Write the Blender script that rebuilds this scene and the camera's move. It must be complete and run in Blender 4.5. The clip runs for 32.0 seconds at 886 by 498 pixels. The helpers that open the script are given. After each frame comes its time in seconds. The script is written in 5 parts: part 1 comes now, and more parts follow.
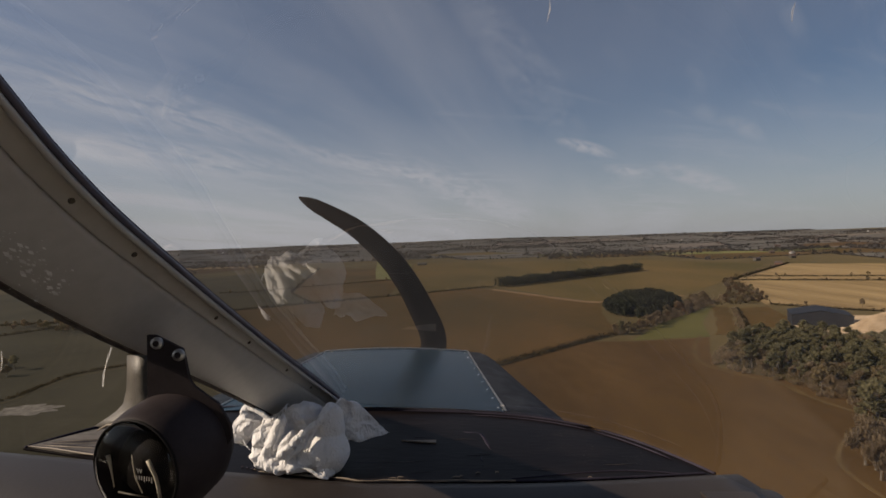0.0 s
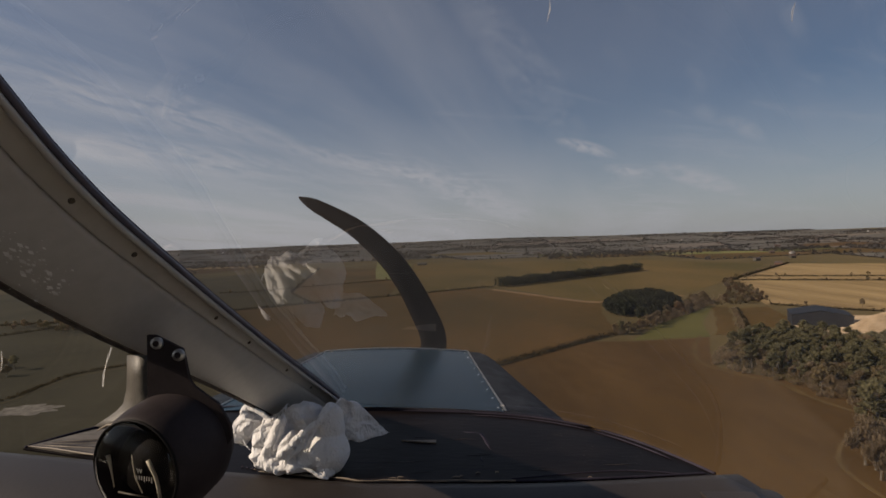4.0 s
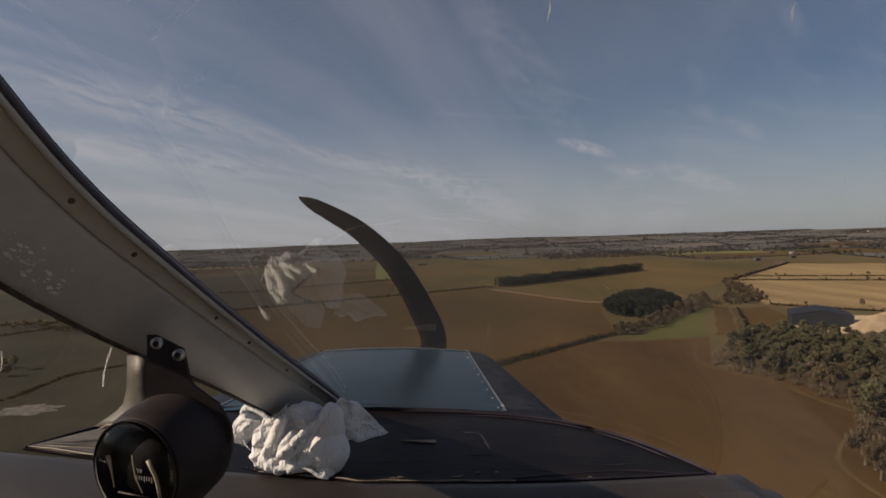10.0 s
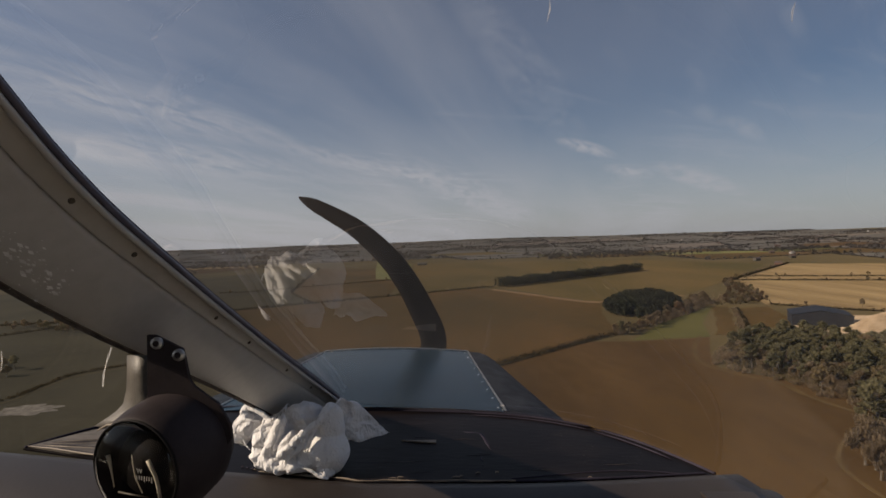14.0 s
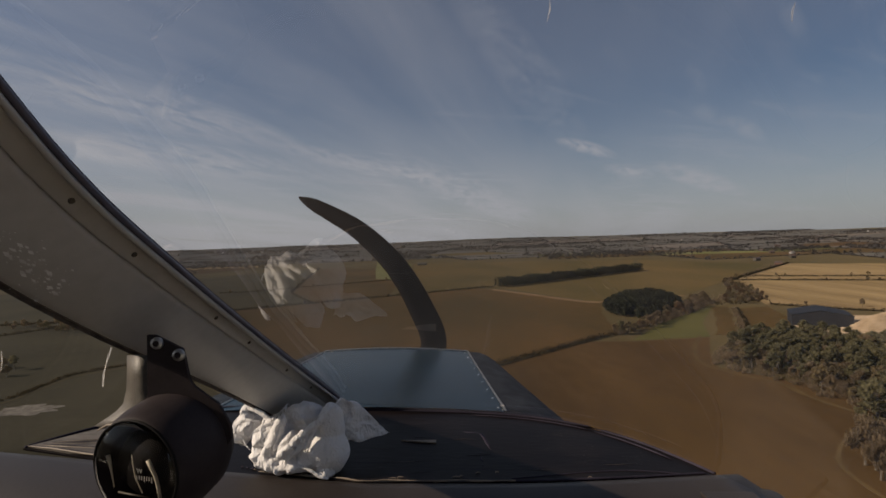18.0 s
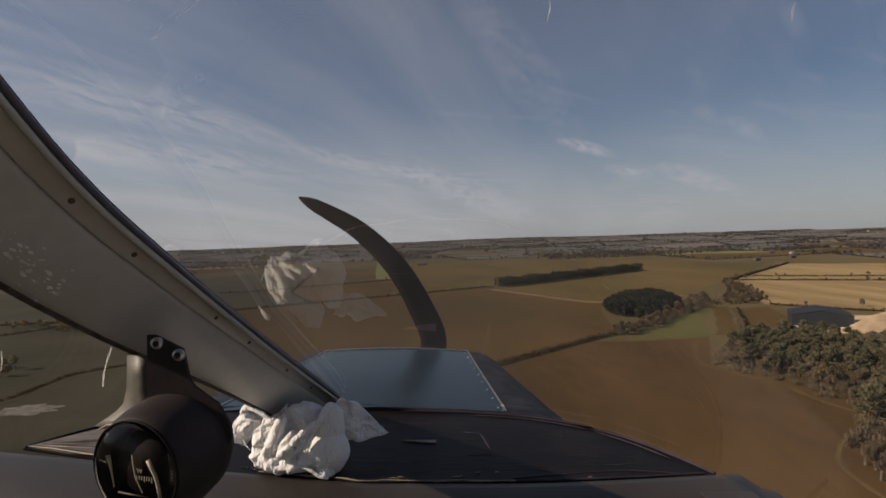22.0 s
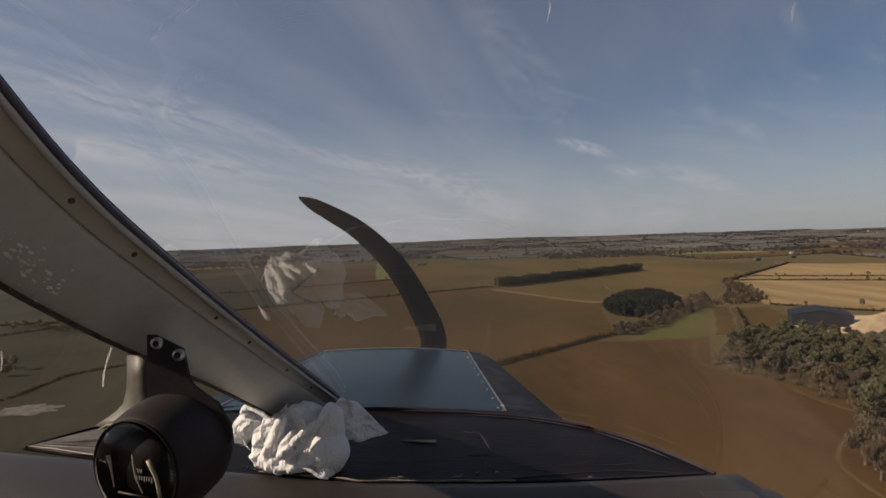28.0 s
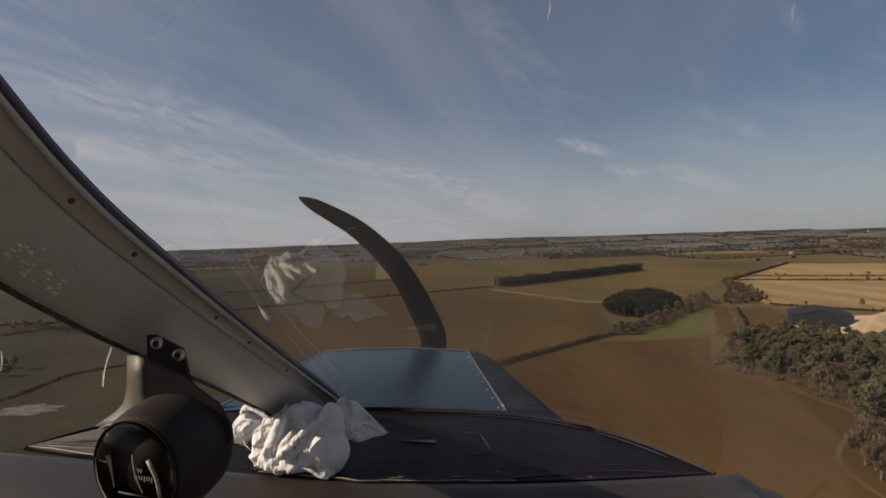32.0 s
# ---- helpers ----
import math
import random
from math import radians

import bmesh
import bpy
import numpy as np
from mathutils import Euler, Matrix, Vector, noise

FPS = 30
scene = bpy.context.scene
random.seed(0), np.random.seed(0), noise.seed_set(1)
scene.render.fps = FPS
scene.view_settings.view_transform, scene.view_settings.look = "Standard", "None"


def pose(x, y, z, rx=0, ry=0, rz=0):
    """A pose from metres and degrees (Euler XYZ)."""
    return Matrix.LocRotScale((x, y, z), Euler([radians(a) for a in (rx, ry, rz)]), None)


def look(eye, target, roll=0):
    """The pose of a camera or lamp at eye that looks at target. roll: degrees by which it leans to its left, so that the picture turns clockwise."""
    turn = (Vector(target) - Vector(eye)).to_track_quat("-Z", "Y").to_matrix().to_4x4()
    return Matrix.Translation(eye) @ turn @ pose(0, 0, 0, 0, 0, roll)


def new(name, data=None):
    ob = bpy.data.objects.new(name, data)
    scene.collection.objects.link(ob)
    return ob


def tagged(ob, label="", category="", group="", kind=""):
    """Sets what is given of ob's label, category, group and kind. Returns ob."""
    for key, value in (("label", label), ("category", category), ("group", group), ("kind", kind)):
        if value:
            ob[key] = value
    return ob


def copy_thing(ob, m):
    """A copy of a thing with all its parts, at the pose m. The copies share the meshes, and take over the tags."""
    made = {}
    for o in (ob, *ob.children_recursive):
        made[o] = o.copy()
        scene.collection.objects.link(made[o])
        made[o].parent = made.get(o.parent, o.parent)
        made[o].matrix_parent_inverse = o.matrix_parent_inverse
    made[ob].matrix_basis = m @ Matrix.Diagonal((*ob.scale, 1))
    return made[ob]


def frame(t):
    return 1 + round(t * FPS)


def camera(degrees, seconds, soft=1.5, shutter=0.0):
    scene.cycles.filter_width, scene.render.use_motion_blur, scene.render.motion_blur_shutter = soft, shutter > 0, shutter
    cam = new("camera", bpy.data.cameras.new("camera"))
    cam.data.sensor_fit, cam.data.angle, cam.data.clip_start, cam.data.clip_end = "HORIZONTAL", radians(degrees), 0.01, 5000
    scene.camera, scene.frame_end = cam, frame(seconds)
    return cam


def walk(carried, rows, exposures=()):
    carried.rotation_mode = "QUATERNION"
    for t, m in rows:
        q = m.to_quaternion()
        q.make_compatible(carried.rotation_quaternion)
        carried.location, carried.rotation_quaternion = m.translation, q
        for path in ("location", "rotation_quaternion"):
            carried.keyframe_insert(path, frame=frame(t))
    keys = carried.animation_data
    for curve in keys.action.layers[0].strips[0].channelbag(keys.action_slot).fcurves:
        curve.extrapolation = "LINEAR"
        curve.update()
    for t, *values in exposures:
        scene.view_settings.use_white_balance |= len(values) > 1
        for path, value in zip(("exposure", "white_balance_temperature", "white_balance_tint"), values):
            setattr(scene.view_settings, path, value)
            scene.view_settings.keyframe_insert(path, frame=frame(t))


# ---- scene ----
EYE_HEIGHT = 70.0
PITCH, BANK = -1.0, 1.9
cam = camera(80.0, 32.0, soft=1.6)
walk(cam, [(t, pose(0, 0, EYE_HEIGHT, 90 + PITCH, BANK, 0)) for t in (0.0, 8.0, 16.0, 24.0, 32.0)],
     exposures=[(t, stops + 0.09, 6620, 13) for t, stops in ((0.0, 0.25), (2.0, 0.18), (7.0, 0.14), (9.0, 0.14), (12.0, 0.26), (14.0, 0.27),
                                                            (17.0, 0.2), (18.0, 0.1), (19.0, 0.15), (21.0, 0.3), (24.0, 0.28), (25.0, 0.35),
                                                            (28.0, 0.33), (30.0, 0.38), (31.0, 0.38), (32.0, 0.3))])
# the aircraft's own axes: x right, y ahead, z up, from the seat of the camera
CABIN = pose(0, 0, EYE_HEIGHT, PITCH, BANK, 0)

# ---------------------------------------------------------------- light
SUN_AZ, SUN_EL = -97.0, 29.0      # degrees clockwise from straight ahead, and up
world = bpy.data.worlds.new("sky")
scene.world = world
world.use_nodes = True


def build_sky():
    nt = world.node_tree
    nt.nodes.clear()
    N, L = nt.nodes.new, nt.links.new
    out, bg = N("ShaderNodeOutputWorld"), N("ShaderNodeBackground")
    sky = N("ShaderNodeTexSky")
    sky.sky_type = "NISHITA"
    sky.sun_disc = False
    sky.sun_elevation, sky.sun_rotation = radians(SUN_EL), radians(SUN_AZ)
    sky.air_density, sky.dust_density, sky.ozone_density = 1.0, 0.6, 1.6
    tc, sep = N("ShaderNodeTexCoord"), N("ShaderNodeSeparateXYZ")
    L(tc.outputs["Generated"], sep.inputs[0])

    def op(kind, a, b=None, clamp=False):
        m = N("ShaderNodeMath")
        m.operation, m.use_clamp = kind, clamp
        for i, v in enumerate((a, b)):
            if v is None:
                continue
            if isinstance(v, (int, float)):
                m.inputs[i].default_value = v
            else:
                L(v, m.inputs[i])
        return m.outputs[0]
    zz = op("MAXIMUM", op("ADD", sep.outputs[2], 0.10), 0.02)
    comb = N("ShaderNodeCombineXYZ")
    L(op("DIVIDE", sep.outputs[0], zz), comb.inputs[0])
    L(op("DIVIDE", sep.outputs[1], zz), comb.inputs[1])

    def layer(turn, sx, sy, scale, detail, rough, lo, hi, dist, shift):
        rot, mp = N("ShaderNodeMapping"), N("ShaderNodeMapping")
        rot.inputs["Rotation"].default_value = (0, 0, radians(turn))
        mp.inputs["Scale"].default_value = (sx, sy, 1)
        mp.inputs["Location"].default_value = (shift, shift * 0.7, shift)
        L(comb.outputs[0], rot.inputs[0])
        L(rot.outputs[0], mp.inputs[0])
        nz = N("ShaderNodeTexNoise")
        nz.inputs["Scale"].default_value = scale
        nz.inputs["Detail"].default_value = detail
        nz.inputs["Roughness"].default_value = rough
        nz.inputs["Distortion"].default_value = dist
        L(mp.outputs[0], nz.inputs["Vector"])
        rp = N("ShaderNodeMapRange")
        rp.interpolation_type = "SMOOTHSTEP"
        rp.inputs[1].default_value, rp.inputs[2].default_value = lo, hi
        L(nz.outputs[0], rp.inputs[0])
        return rp.outputs[0]
    streaks = layer(17, 1.0, 0.16, 1.25, 8, 0.58, 0.36, 0.70, 0.4, 3.1)
    veil = layer(20, 0.6, 0.22, 0.8, 4, 0.5, 0.32, 0.68, 0.2, 7.7)
    wisps = layer(62, 1.5, 0.5, 1.3, 9, 0.66, 0.52, 0.70, 1.0, 1.3)
    # the veil is thicker towards the sun's side
    side = N("ShaderNodeMapRange")
    side.inputs[1].default_value, side.inputs[2].default_value = 0.55, -0.75
    side.inputs[3].default_value, side.inputs[4].default_value = 0.18, 1.0
    L(sep.outputs[0], side.inputs[0])
    low = N("ShaderNodeMapRange")
    low.interpolation_type = "SMOOTHSTEP"
    low.inputs[1].default_value, low.inputs[2].default_value = 0.26, 0.0
    L(sep.outputs[2], low.inputs[0])
    mask = op("MULTIPLY", op("ADD", op("ADD", op("MULTIPLY", streaks, 0.46), op("MULTIPLY", veil, 0.42)), 0.13), side.outputs[0])
    mask = op("ADD", mask, op("MULTIPLY", wisps, 0.16))

    def dot(axis):
        d = N("ShaderNodeVectorMath")
        d.operation = "DOT_PRODUCT"
        d.inputs[1].default_value = axis
        L(tc.outputs["Generated"], d.inputs[0])
        return d.outputs["Value"]
    # single small clouds: way ahead (right, up, per metre), lean, half length, half breadth, weight
    fluff = layer(17, 3.0, 1.2, 3.0, 6, 0.6, 0.30, 0.62, 0.8, 5.2)
    for u, w, lean, long, wide, weight in ((0.272, 0.192, -14, 0.060, 0.013, 0.62), (0.350, 0.148, -8, 0.050, 0.012, 0.42), (0.480, 0.135, -16, 0.085, 0.018, 0.45),
                                           (0.505, 0.255, -20, 0.045, 0.016, 0.16), (0.575, 0.228, -30, 0.036, 0.015, 0.24), (0.480, 0.322, -60, 0.030, 0.013, 0.14),
                                           (0.66, 0.44, -60, 0.05, 0.016, 0.16), (0.15, 0.34, -52, 0.20, 0.05, 0.17), (-0.15, 0.16, -12, 0.17, 0.018, 0.34),
                                           (-0.62, 0.285, -14, 0.30, 0.040, 0.42), (-0.50, 0.175, -8, 0.26, 0.030, 0.34), (0.04, 0.11, -24, 0.17, 0.035, 0.34)):
        c, s = math.cos(radians(lean)), math.sin(radians(lean))
        out_way = Vector((u, 1, w)).normalized()
        across = Vector((c, 0, s))
        across = (across - out_way * across.dot(out_way)).normalized()
        turn = CABIN.to_3x3()
        a = op("DIVIDE", dot(turn @ across), long)
        b = op("DIVIDE", dot(turn @ across.cross(out_way)), wide)
        near = op("MAXIMUM", dot(turn @ out_way), 0.0)
        body = op("SUBTRACT", near, op("ADD", op("MULTIPLY", a, a), op("MULTIPLY", b, b)), True)
        mask = op("ADD", mask, op("MULTIPLY", op("MULTIPLY", body, fluff), weight))
    mask = op("ADD", mask, op("MULTIPLY", low.outputs[0], 0.60), True)
    mix = N("ShaderNodeMix")
    mix.data_type = "RGBA"
    L(op("MULTIPLY", mask, 0.85), mix.inputs[0])
    thin = N("ShaderNodeVectorMath")
    thin.operation = "MULTIPLY"
    thin.inputs[1].default_value = (0.505, 0.57, 0.655)
    L(sky.outputs[0], thin.inputs[0])
    L(thin.outputs[0], mix.inputs[6])
    mix.inputs[7].default_value = (4.74, 4.9, 5.32, 1)
    L(mix.outputs[2], bg.inputs[0])
    bg.inputs[1].default_value = 0.085
    L(bg.outputs[0], out.inputs[0])


build_sky()
sun_data = bpy.data.lights.new("sun", "SUN")
sun_data.energy, sun_data.angle, sun_data.color = 3.8, radians(0.6), (1.0, 0.85, 0.66)
sun = new("sun", sun_data)
az, el = radians(SUN_AZ), radians(SUN_EL)
SUN_WAY = Vector((math.sin(az) * math.cos(el), math.cos(az) * math.cos(el), math.sin(el)))
sun.matrix_world = look(SUN_WAY * 100 + Vector((0, 0, 200)), (0, 0, 200))


# ---------------------------------------------------------------- materials
def material(name, dark, light, rough=0.6, metal=0.0, scale=5.0, fine=60.0, bump=0.1, dist=0.01,
             island=0.0, per_object=0.0, spec=0.5, coat=0.0, contrast=(0.3, 0.7), stretch=(1, 1, 1), turn=0.0, thin=0.0):
    m = bpy.data.materials.new(name)
    m.use_nodes = True
    nt = m.node_tree
    N, L = nt.nodes.new, nt.links.new
    b = nt.nodes["Principled BSDF"]
    tc = N("ShaderNodeTexCoord")
    mp = N("ShaderNodeMapping")
    mp.inputs["Scale"].default_value = stretch
    mp.inputs["Rotation"].default_value = (0, 0, radians(turn))
    L(tc.outputs["Object"], mp.inputs[0])
    n1, n2 = N("ShaderNodeTexNoise"), N("ShaderNodeTexNoise")
    for n, s, d in ((n1, scale, 5), (n2, fine, 4)):
        n.inputs["Scale"].default_value, n.inputs["Detail"].default_value = s, d
        L(mp.outputs[0], n.inputs["Vector"])
    add = N("ShaderNodeMath")
    add.operation = "MULTIPLY_ADD"
    L(n2.outputs[0], add.inputs[0])
    add.inputs[1].default_value = 0.35
    sub = N("ShaderNodeMath")
    sub.operation = "SUBTRACT"
    L(n1.outputs[0], sub.inputs[0])
    sub.inputs[1].default_value = 0.175
    L(sub.outputs[0], add.inputs[2])
    last = add.outputs[0]
    for amount, node, socket in ((island, "ShaderNodeNewGeometry", "Random Per Island"),
                                 (per_object, "ShaderNodeObjectInfo", "Random")):
        if amount:
            src, ma, off = N(node), N("ShaderNodeMath"), N("ShaderNodeMath")
            off.operation = "SUBTRACT"
            L(src.outputs[socket], off.inputs[0])
            off.inputs[1].default_value = 0.5
            ma.operation = "MULTIPLY_ADD"
            L(off.outputs[0], ma.inputs[0])
            ma.inputs[1].default_value = amount
            L(last, ma.inputs[2])
            last = ma.outputs[0]
    ramp = N("ShaderNodeValToRGB")
    ramp.color_ramp.elements[0].position, ramp.color_ramp.elements[1].position = contrast
    ramp.color_ramp.elements[0].color, ramp.color_ramp.elements[1].color = (*dark, 1), (*light, 1)
    L(last, ramp.inputs[0])
    L(ramp.outputs[0], b.inputs["Base Color"])
    b.inputs["Roughness"].default_value, b.inputs["Metallic"].default_value = rough, metal
    b.inputs["Specular IOR Level"].default_value = spec
    b.inputs["Diffuse Roughness"].default_value = 1.0 if rough >= 0.94 else 0.0
    b.inputs["Coat Weight"].default_value = coat
    b.inputs["Coat Roughness"].default_value = 0.08
    if thin:
        tl, ms = N("ShaderNodeBsdfTranslucent"), N("ShaderNodeMixShader")
        L(ramp.outputs[0], tl.inputs[0])
        ms.inputs[0].default_value = thin
        L(b.outputs[0], ms.inputs[1]), L(tl.outputs[0], ms.inputs[2])
        L(ms.outputs[0], nt.nodes["Material Output"].inputs[0])
    if bump:
        bp = N("ShaderNodeBump")
        bp.inputs["Strength"].default_value, bp.inputs["Distance"].default_value = bump, dist
        L(n2.outputs[0], bp.inputs["Height"])
        L(bp.outputs[0], b.inputs["Normal"])
    return m


def glass(name, tint=(1, 1, 1), dust=0.0, gloss=0.05):
    m = bpy.data.materials.new(name)
    m.use_nodes = True
    nt = m.node_tree
    nt.nodes.clear()
    N, L = nt.nodes.new, nt.links.new
    out, mix, tr, gl, lw = (N("ShaderNodeOutputMaterial"), N("ShaderNodeMixShader"), N("ShaderNodeBsdfTransparent"),
                            N("ShaderNodeBsdfGlossy"), N("ShaderNodeLayerWeight"))
    tr.inputs[0].default_value = (*tint, 1)
    gl.inputs["Roughness"].default_value = 0.004
    lw.inputs[0].default_value = 0.5
    pw, sc = N("ShaderNodeMath"), N("ShaderNodeMath")
    pw.operation, sc.operation = "POWER", "MULTIPLY_ADD"
    L(lw.outputs["Facing"], pw.inputs[0])
    pw.inputs[1].default_value = 5.0
    L(pw.outputs[0], sc.inputs[0])
    sc.inputs[1].default_value, sc.inputs[2].default_value = 0.9, gloss
    L(sc.outputs[0], mix.inputs[0]), L(tr.outputs[0], mix.inputs[1]), L(gl.outputs[0], mix.inputs[2])
    film, haze, nz, rp, tc = (N("ShaderNodeMixShader"), N("ShaderNodeBsdfTranslucent"), N("ShaderNodeTexNoise"), N("ShaderNodeMapRange"), N("ShaderNodeTexCoord"))
    L(tc.outputs["Object"], nz.inputs["Vector"])
    nz.inputs["Scale"].default_value, nz.inputs["Detail"].default_value = 4.0, 6.0
    L(nz.outputs[0], rp.inputs[0])
    rp.inputs[1].default_value, rp.inputs[2].default_value = 0.3, 0.7
    rp.inputs[3].default_value, rp.inputs[4].default_value = dust * 0.6, dust * 1.4
    haze.inputs[0].default_value = (0.8, 0.78, 0.74, 1)
    L(rp.outputs[0], film.inputs[0]), L(mix.outputs[0], film.inputs[1]), L(haze.outputs[0], film.inputs[2])
    L(film.outputs[0], out.inputs[0])
    return m


M_PLOUGH = material("ploughed_soil", (0.058, 0.0345, 0.0128), (0.106, 0.0625, 0.0235), 0.95, 0, 0.012, 0.16, 0.4, 0.3, spec=0.1, stretch=(1.0, 0.35, 1), turn=35)
M_PLOUGH_B = material("sprouting_soil", (0.060, 0.043, 0.0142), (0.122, 0.069, 0.0240), 0.95, 0, 0.007, 0.14, 0.4, 0.3, spec=0.1, stretch=(1.0, 0.5, 1), turn=-30)
M_GRASS = material("winter_grass", (0.066, 0.064, 0.020), (0.112, 0.102, 0.034), 0.95, 0, 0.012, 0.3, 0.4, 0.3, spec=0.1)
M_CROP = material("young_crop", (0.074, 0.060, 0.021), (0.142, 0.094, 0.034), 0.95, 0, 0.006, 0.2, 0.3, 0.3, spec=0.1, stretch=(1, 0.4, 1), turn=20)
M_STUBBLE = material("pale_stubble", (0.185, 0.128, 0.061), (0.315, 0.225, 0.112), 0.95, 0, 0.035, 0.20, 0.3, 0.3, spec=0.1, stretch=(1, 0.10, 1), turn=62)
M_PALE = material("pale_meadow", (0.13, 0.13, 0.045), (0.19, 0.175, 0.07), 0.95, 0, 0.01, 0.2, 0.2, 0.3, spec=0.1)
# pasture on the sun's side, its shaded look put into the colour
M_DARK_PASTURE = material("darkened_pasture", (0.047, 0.040, 0.0195), (0.078, 0.064, 0.032), 0.95, 0, 0.012, 0.2, 0.3, 0.3, spec=0.1)
M_BASE = material("pasture_ground", (0.078, 0.061, 0.027), (0.122, 0.092, 0.043), 0.95, 0, 0.006, 0.1, 0.3, 0.3, spec=0.1)
M_TRACK = material("farm_track", (0.16, 0.10, 0.053), (0.23, 0.148, 0.082), 0.95, 0, 0.05, 0.6, 0.3, 0.1, spec=0.1)
M_PALE_EARTH = material("rough_dry_margin", (0.068, 0.046, 0.020), (0.112, 0.075, 0.032), 0.95, 0, 0.05, 0.5, 0.3, 0.2, spec=0.1)
M_SAND = material("heaped_sand", (0.36, 0.26, 0.16), (0.52, 0.40, 0.27), 0.95, 0, 0.12, 0.9, 0.6, 0.4, spec=0.1)
M_YARD = material("pale_gravel", (0.062, 0.055, 0.044), (0.19, 0.172, 0.148), 0.9, 0, 0.22, 0.7, 0.3, 0.2, spec=0.1)
M_PINE = material("pine_needles", (0.135, 0.122, 0.066), (0.240, 0.212, 0.116), 0.85, 0, 0.3, 2, 0, island=0.35, per_object=0.35, spec=0.15, thin=0.45)
# pine needles of belt and copse, their shade put into a darker colour
M_SHADED_PINE = material("shaded_pine_needles", (0.017, 0.020, 0.013), (0.060, 0.063, 0.037), 0.9, 0, 0.05, 1, 0, island=0.4, spec=0.08, thin=0.10)
M_OAK = material("autumn_leaves", (0.125, 0.098, 0.054), (0.25, 0.190, 0.102), 0.8, 0, 0.3, 2, 0, island=0.4, per_object=0.5, spec=0.2, thin=0.4)
M_RUST = material("rust_leaves", (0.110, 0.068, 0.036), (0.22, 0.136, 0.070), 0.8, 0, 0.3, 2, 0, island=0.5, per_object=0.3, spec=0.2, thin=0.35)
M_TWIG = material("bare_twigs", (0.185, 0.138, 0.086), (0.35, 0.265, 0.168), 0.85, 0, 0.3, 2, 0, island=0.5, per_object=0.4, spec=0.2, thin=0.4)
M_HEDGE = material("winter_hedge", (0.028, 0.024, 0.010), (0.085, 0.062, 0.028), 0.85, 0, 0.1, 1, 0, island=0.6, spec=0.2, thin=0.4)
# far woods, crop and soil: haze put into greyer colours
M_HAZE_WOODS = material("hazed_woods", (0.074, 0.067, 0.062), (0.140, 0.125, 0.113), 0.9, 0, 0.01, 0.2, 0, island=0.5, spec=0.1, thin=0.4)
M_HAZE_CROP = material("hazed_far_crop", (0.090, 0.084, 0.074), (0.134, 0.124, 0.108), 0.95, 0, 0.004, 0.05, 0, spec=0.1)
M_HAZE_SOIL = material("hazed_far_soil", (0.122, 0.104, 0.088), (0.170, 0.145, 0.122), 0.95, 0, 0.004, 0.05, 0, spec=0.1)
M_BARK = material("tree_bark", (0.10, 0.083, 0.064), (0.21, 0.175, 0.138), 0.9, 0, 2, 12, 0.5, 0.05)
M_ROOFDARK = material("dark_barn_roof", (0.016, 0.017, 0.022), (0.028, 0.029, 0.036), 0.7, 0, 0.4, 4, 0.2, 0.05)
M_WALL = material("pale_render", (0.46, 0.44, 0.40), (0.60, 0.58, 0.54), 0.85, 0, 0.5, 4, 0.1, 0.02)
M_BRICK = material("house_brick", (0.20, 0.10, 0.07), (0.32, 0.18, 0.12), 0.9, 0, 0.6, 6, 0.2, 0.02)
M_TILE = material("roof_tiles", (0.09, 0.07, 0.06), (0.17, 0.12, 0.10), 0.85, 0, 0.6, 6, 0.3, 0.03)
M_WINDOW = material("dark_panes", (0.02, 0.025, 0.03), (0.04, 0.045, 0.05), 0.15, 0, 1, 5, 0)
M_VAN = material("caravan_panel", (0.72, 0.72, 0.70), (0.82, 0.82, 0.80), 0.4, 0, 1, 8, 0.02)
M_TYRE = material("tyre_rubber", (0.02, 0.02, 0.02), (0.04, 0.04, 0.04), 0.8, 0, 4, 20, 0.1)

M_POST = material("post_paint", (0.385, 0.372, 0.350), (0.485, 0.470, 0.445), 0.42, 0, 9, 90, 0.05, 0.002)
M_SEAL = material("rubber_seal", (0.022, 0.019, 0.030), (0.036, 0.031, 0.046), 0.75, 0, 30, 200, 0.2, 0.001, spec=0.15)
M_GREY_RUBBER = material("grey_rubber", (0.068, 0.062, 0.080), (0.115, 0.106, 0.132), 0.5, 0, 30, 200, 0.2, 0.001, spec=0.3)
M_STEEL = material("screw_steel", (0.34, 0.335, 0.33), (0.52, 0.51, 0.50), 0.42, 0.9, 100, 500, 0.1, 0.0005)
M_BLACKMETAL = material("black_enamel", (0.025, 0.0200, 0.0215), (0.040, 0.0325, 0.0345), 0.55, 0, 25, 300, 0.12, 0.001, spec=0.09)
M_COWL = material("blue_grey_paint", (0.006, 0.023, 0.040), (0.015, 0.040, 0.063), 0.24, 0, 4, 30, 0.0, 0.001, stretch=(0.5, 2.2, 1), spec=0.12)
M_COWLSIDE = material("weathered_cowl_side", (0.012, 0.014, 0.019), (0.062, 0.068, 0.080), 0.55, 0, 26, 160, 0.25, 0.003, spec=0.06, contrast=(0.42, 0.80))
M_GLARE = material("black_glareshield", (0.0062, 0.0044, 0.0045), (0.0185, 0.0142, 0.0140), 0.40, 0, 11, 70, 0.2, 0.002, contrast=(0.48, 0.92), stretch=(0.6, 1.4, 1), spec=0.075)
M_FLANGE = material("worn_dark_paint", (0.038, 0.033, 0.027), (0.098, 0.086, 0.070), 0.5, 0, 40, 420, 0.5, 0.001)
M_SCUFF = material("paint_scuff", (0.56, 0.56, 0.55), (0.72, 0.72, 0.71), 0.7, 0, 60, 300, 0.1, 0.001, island=0.5)
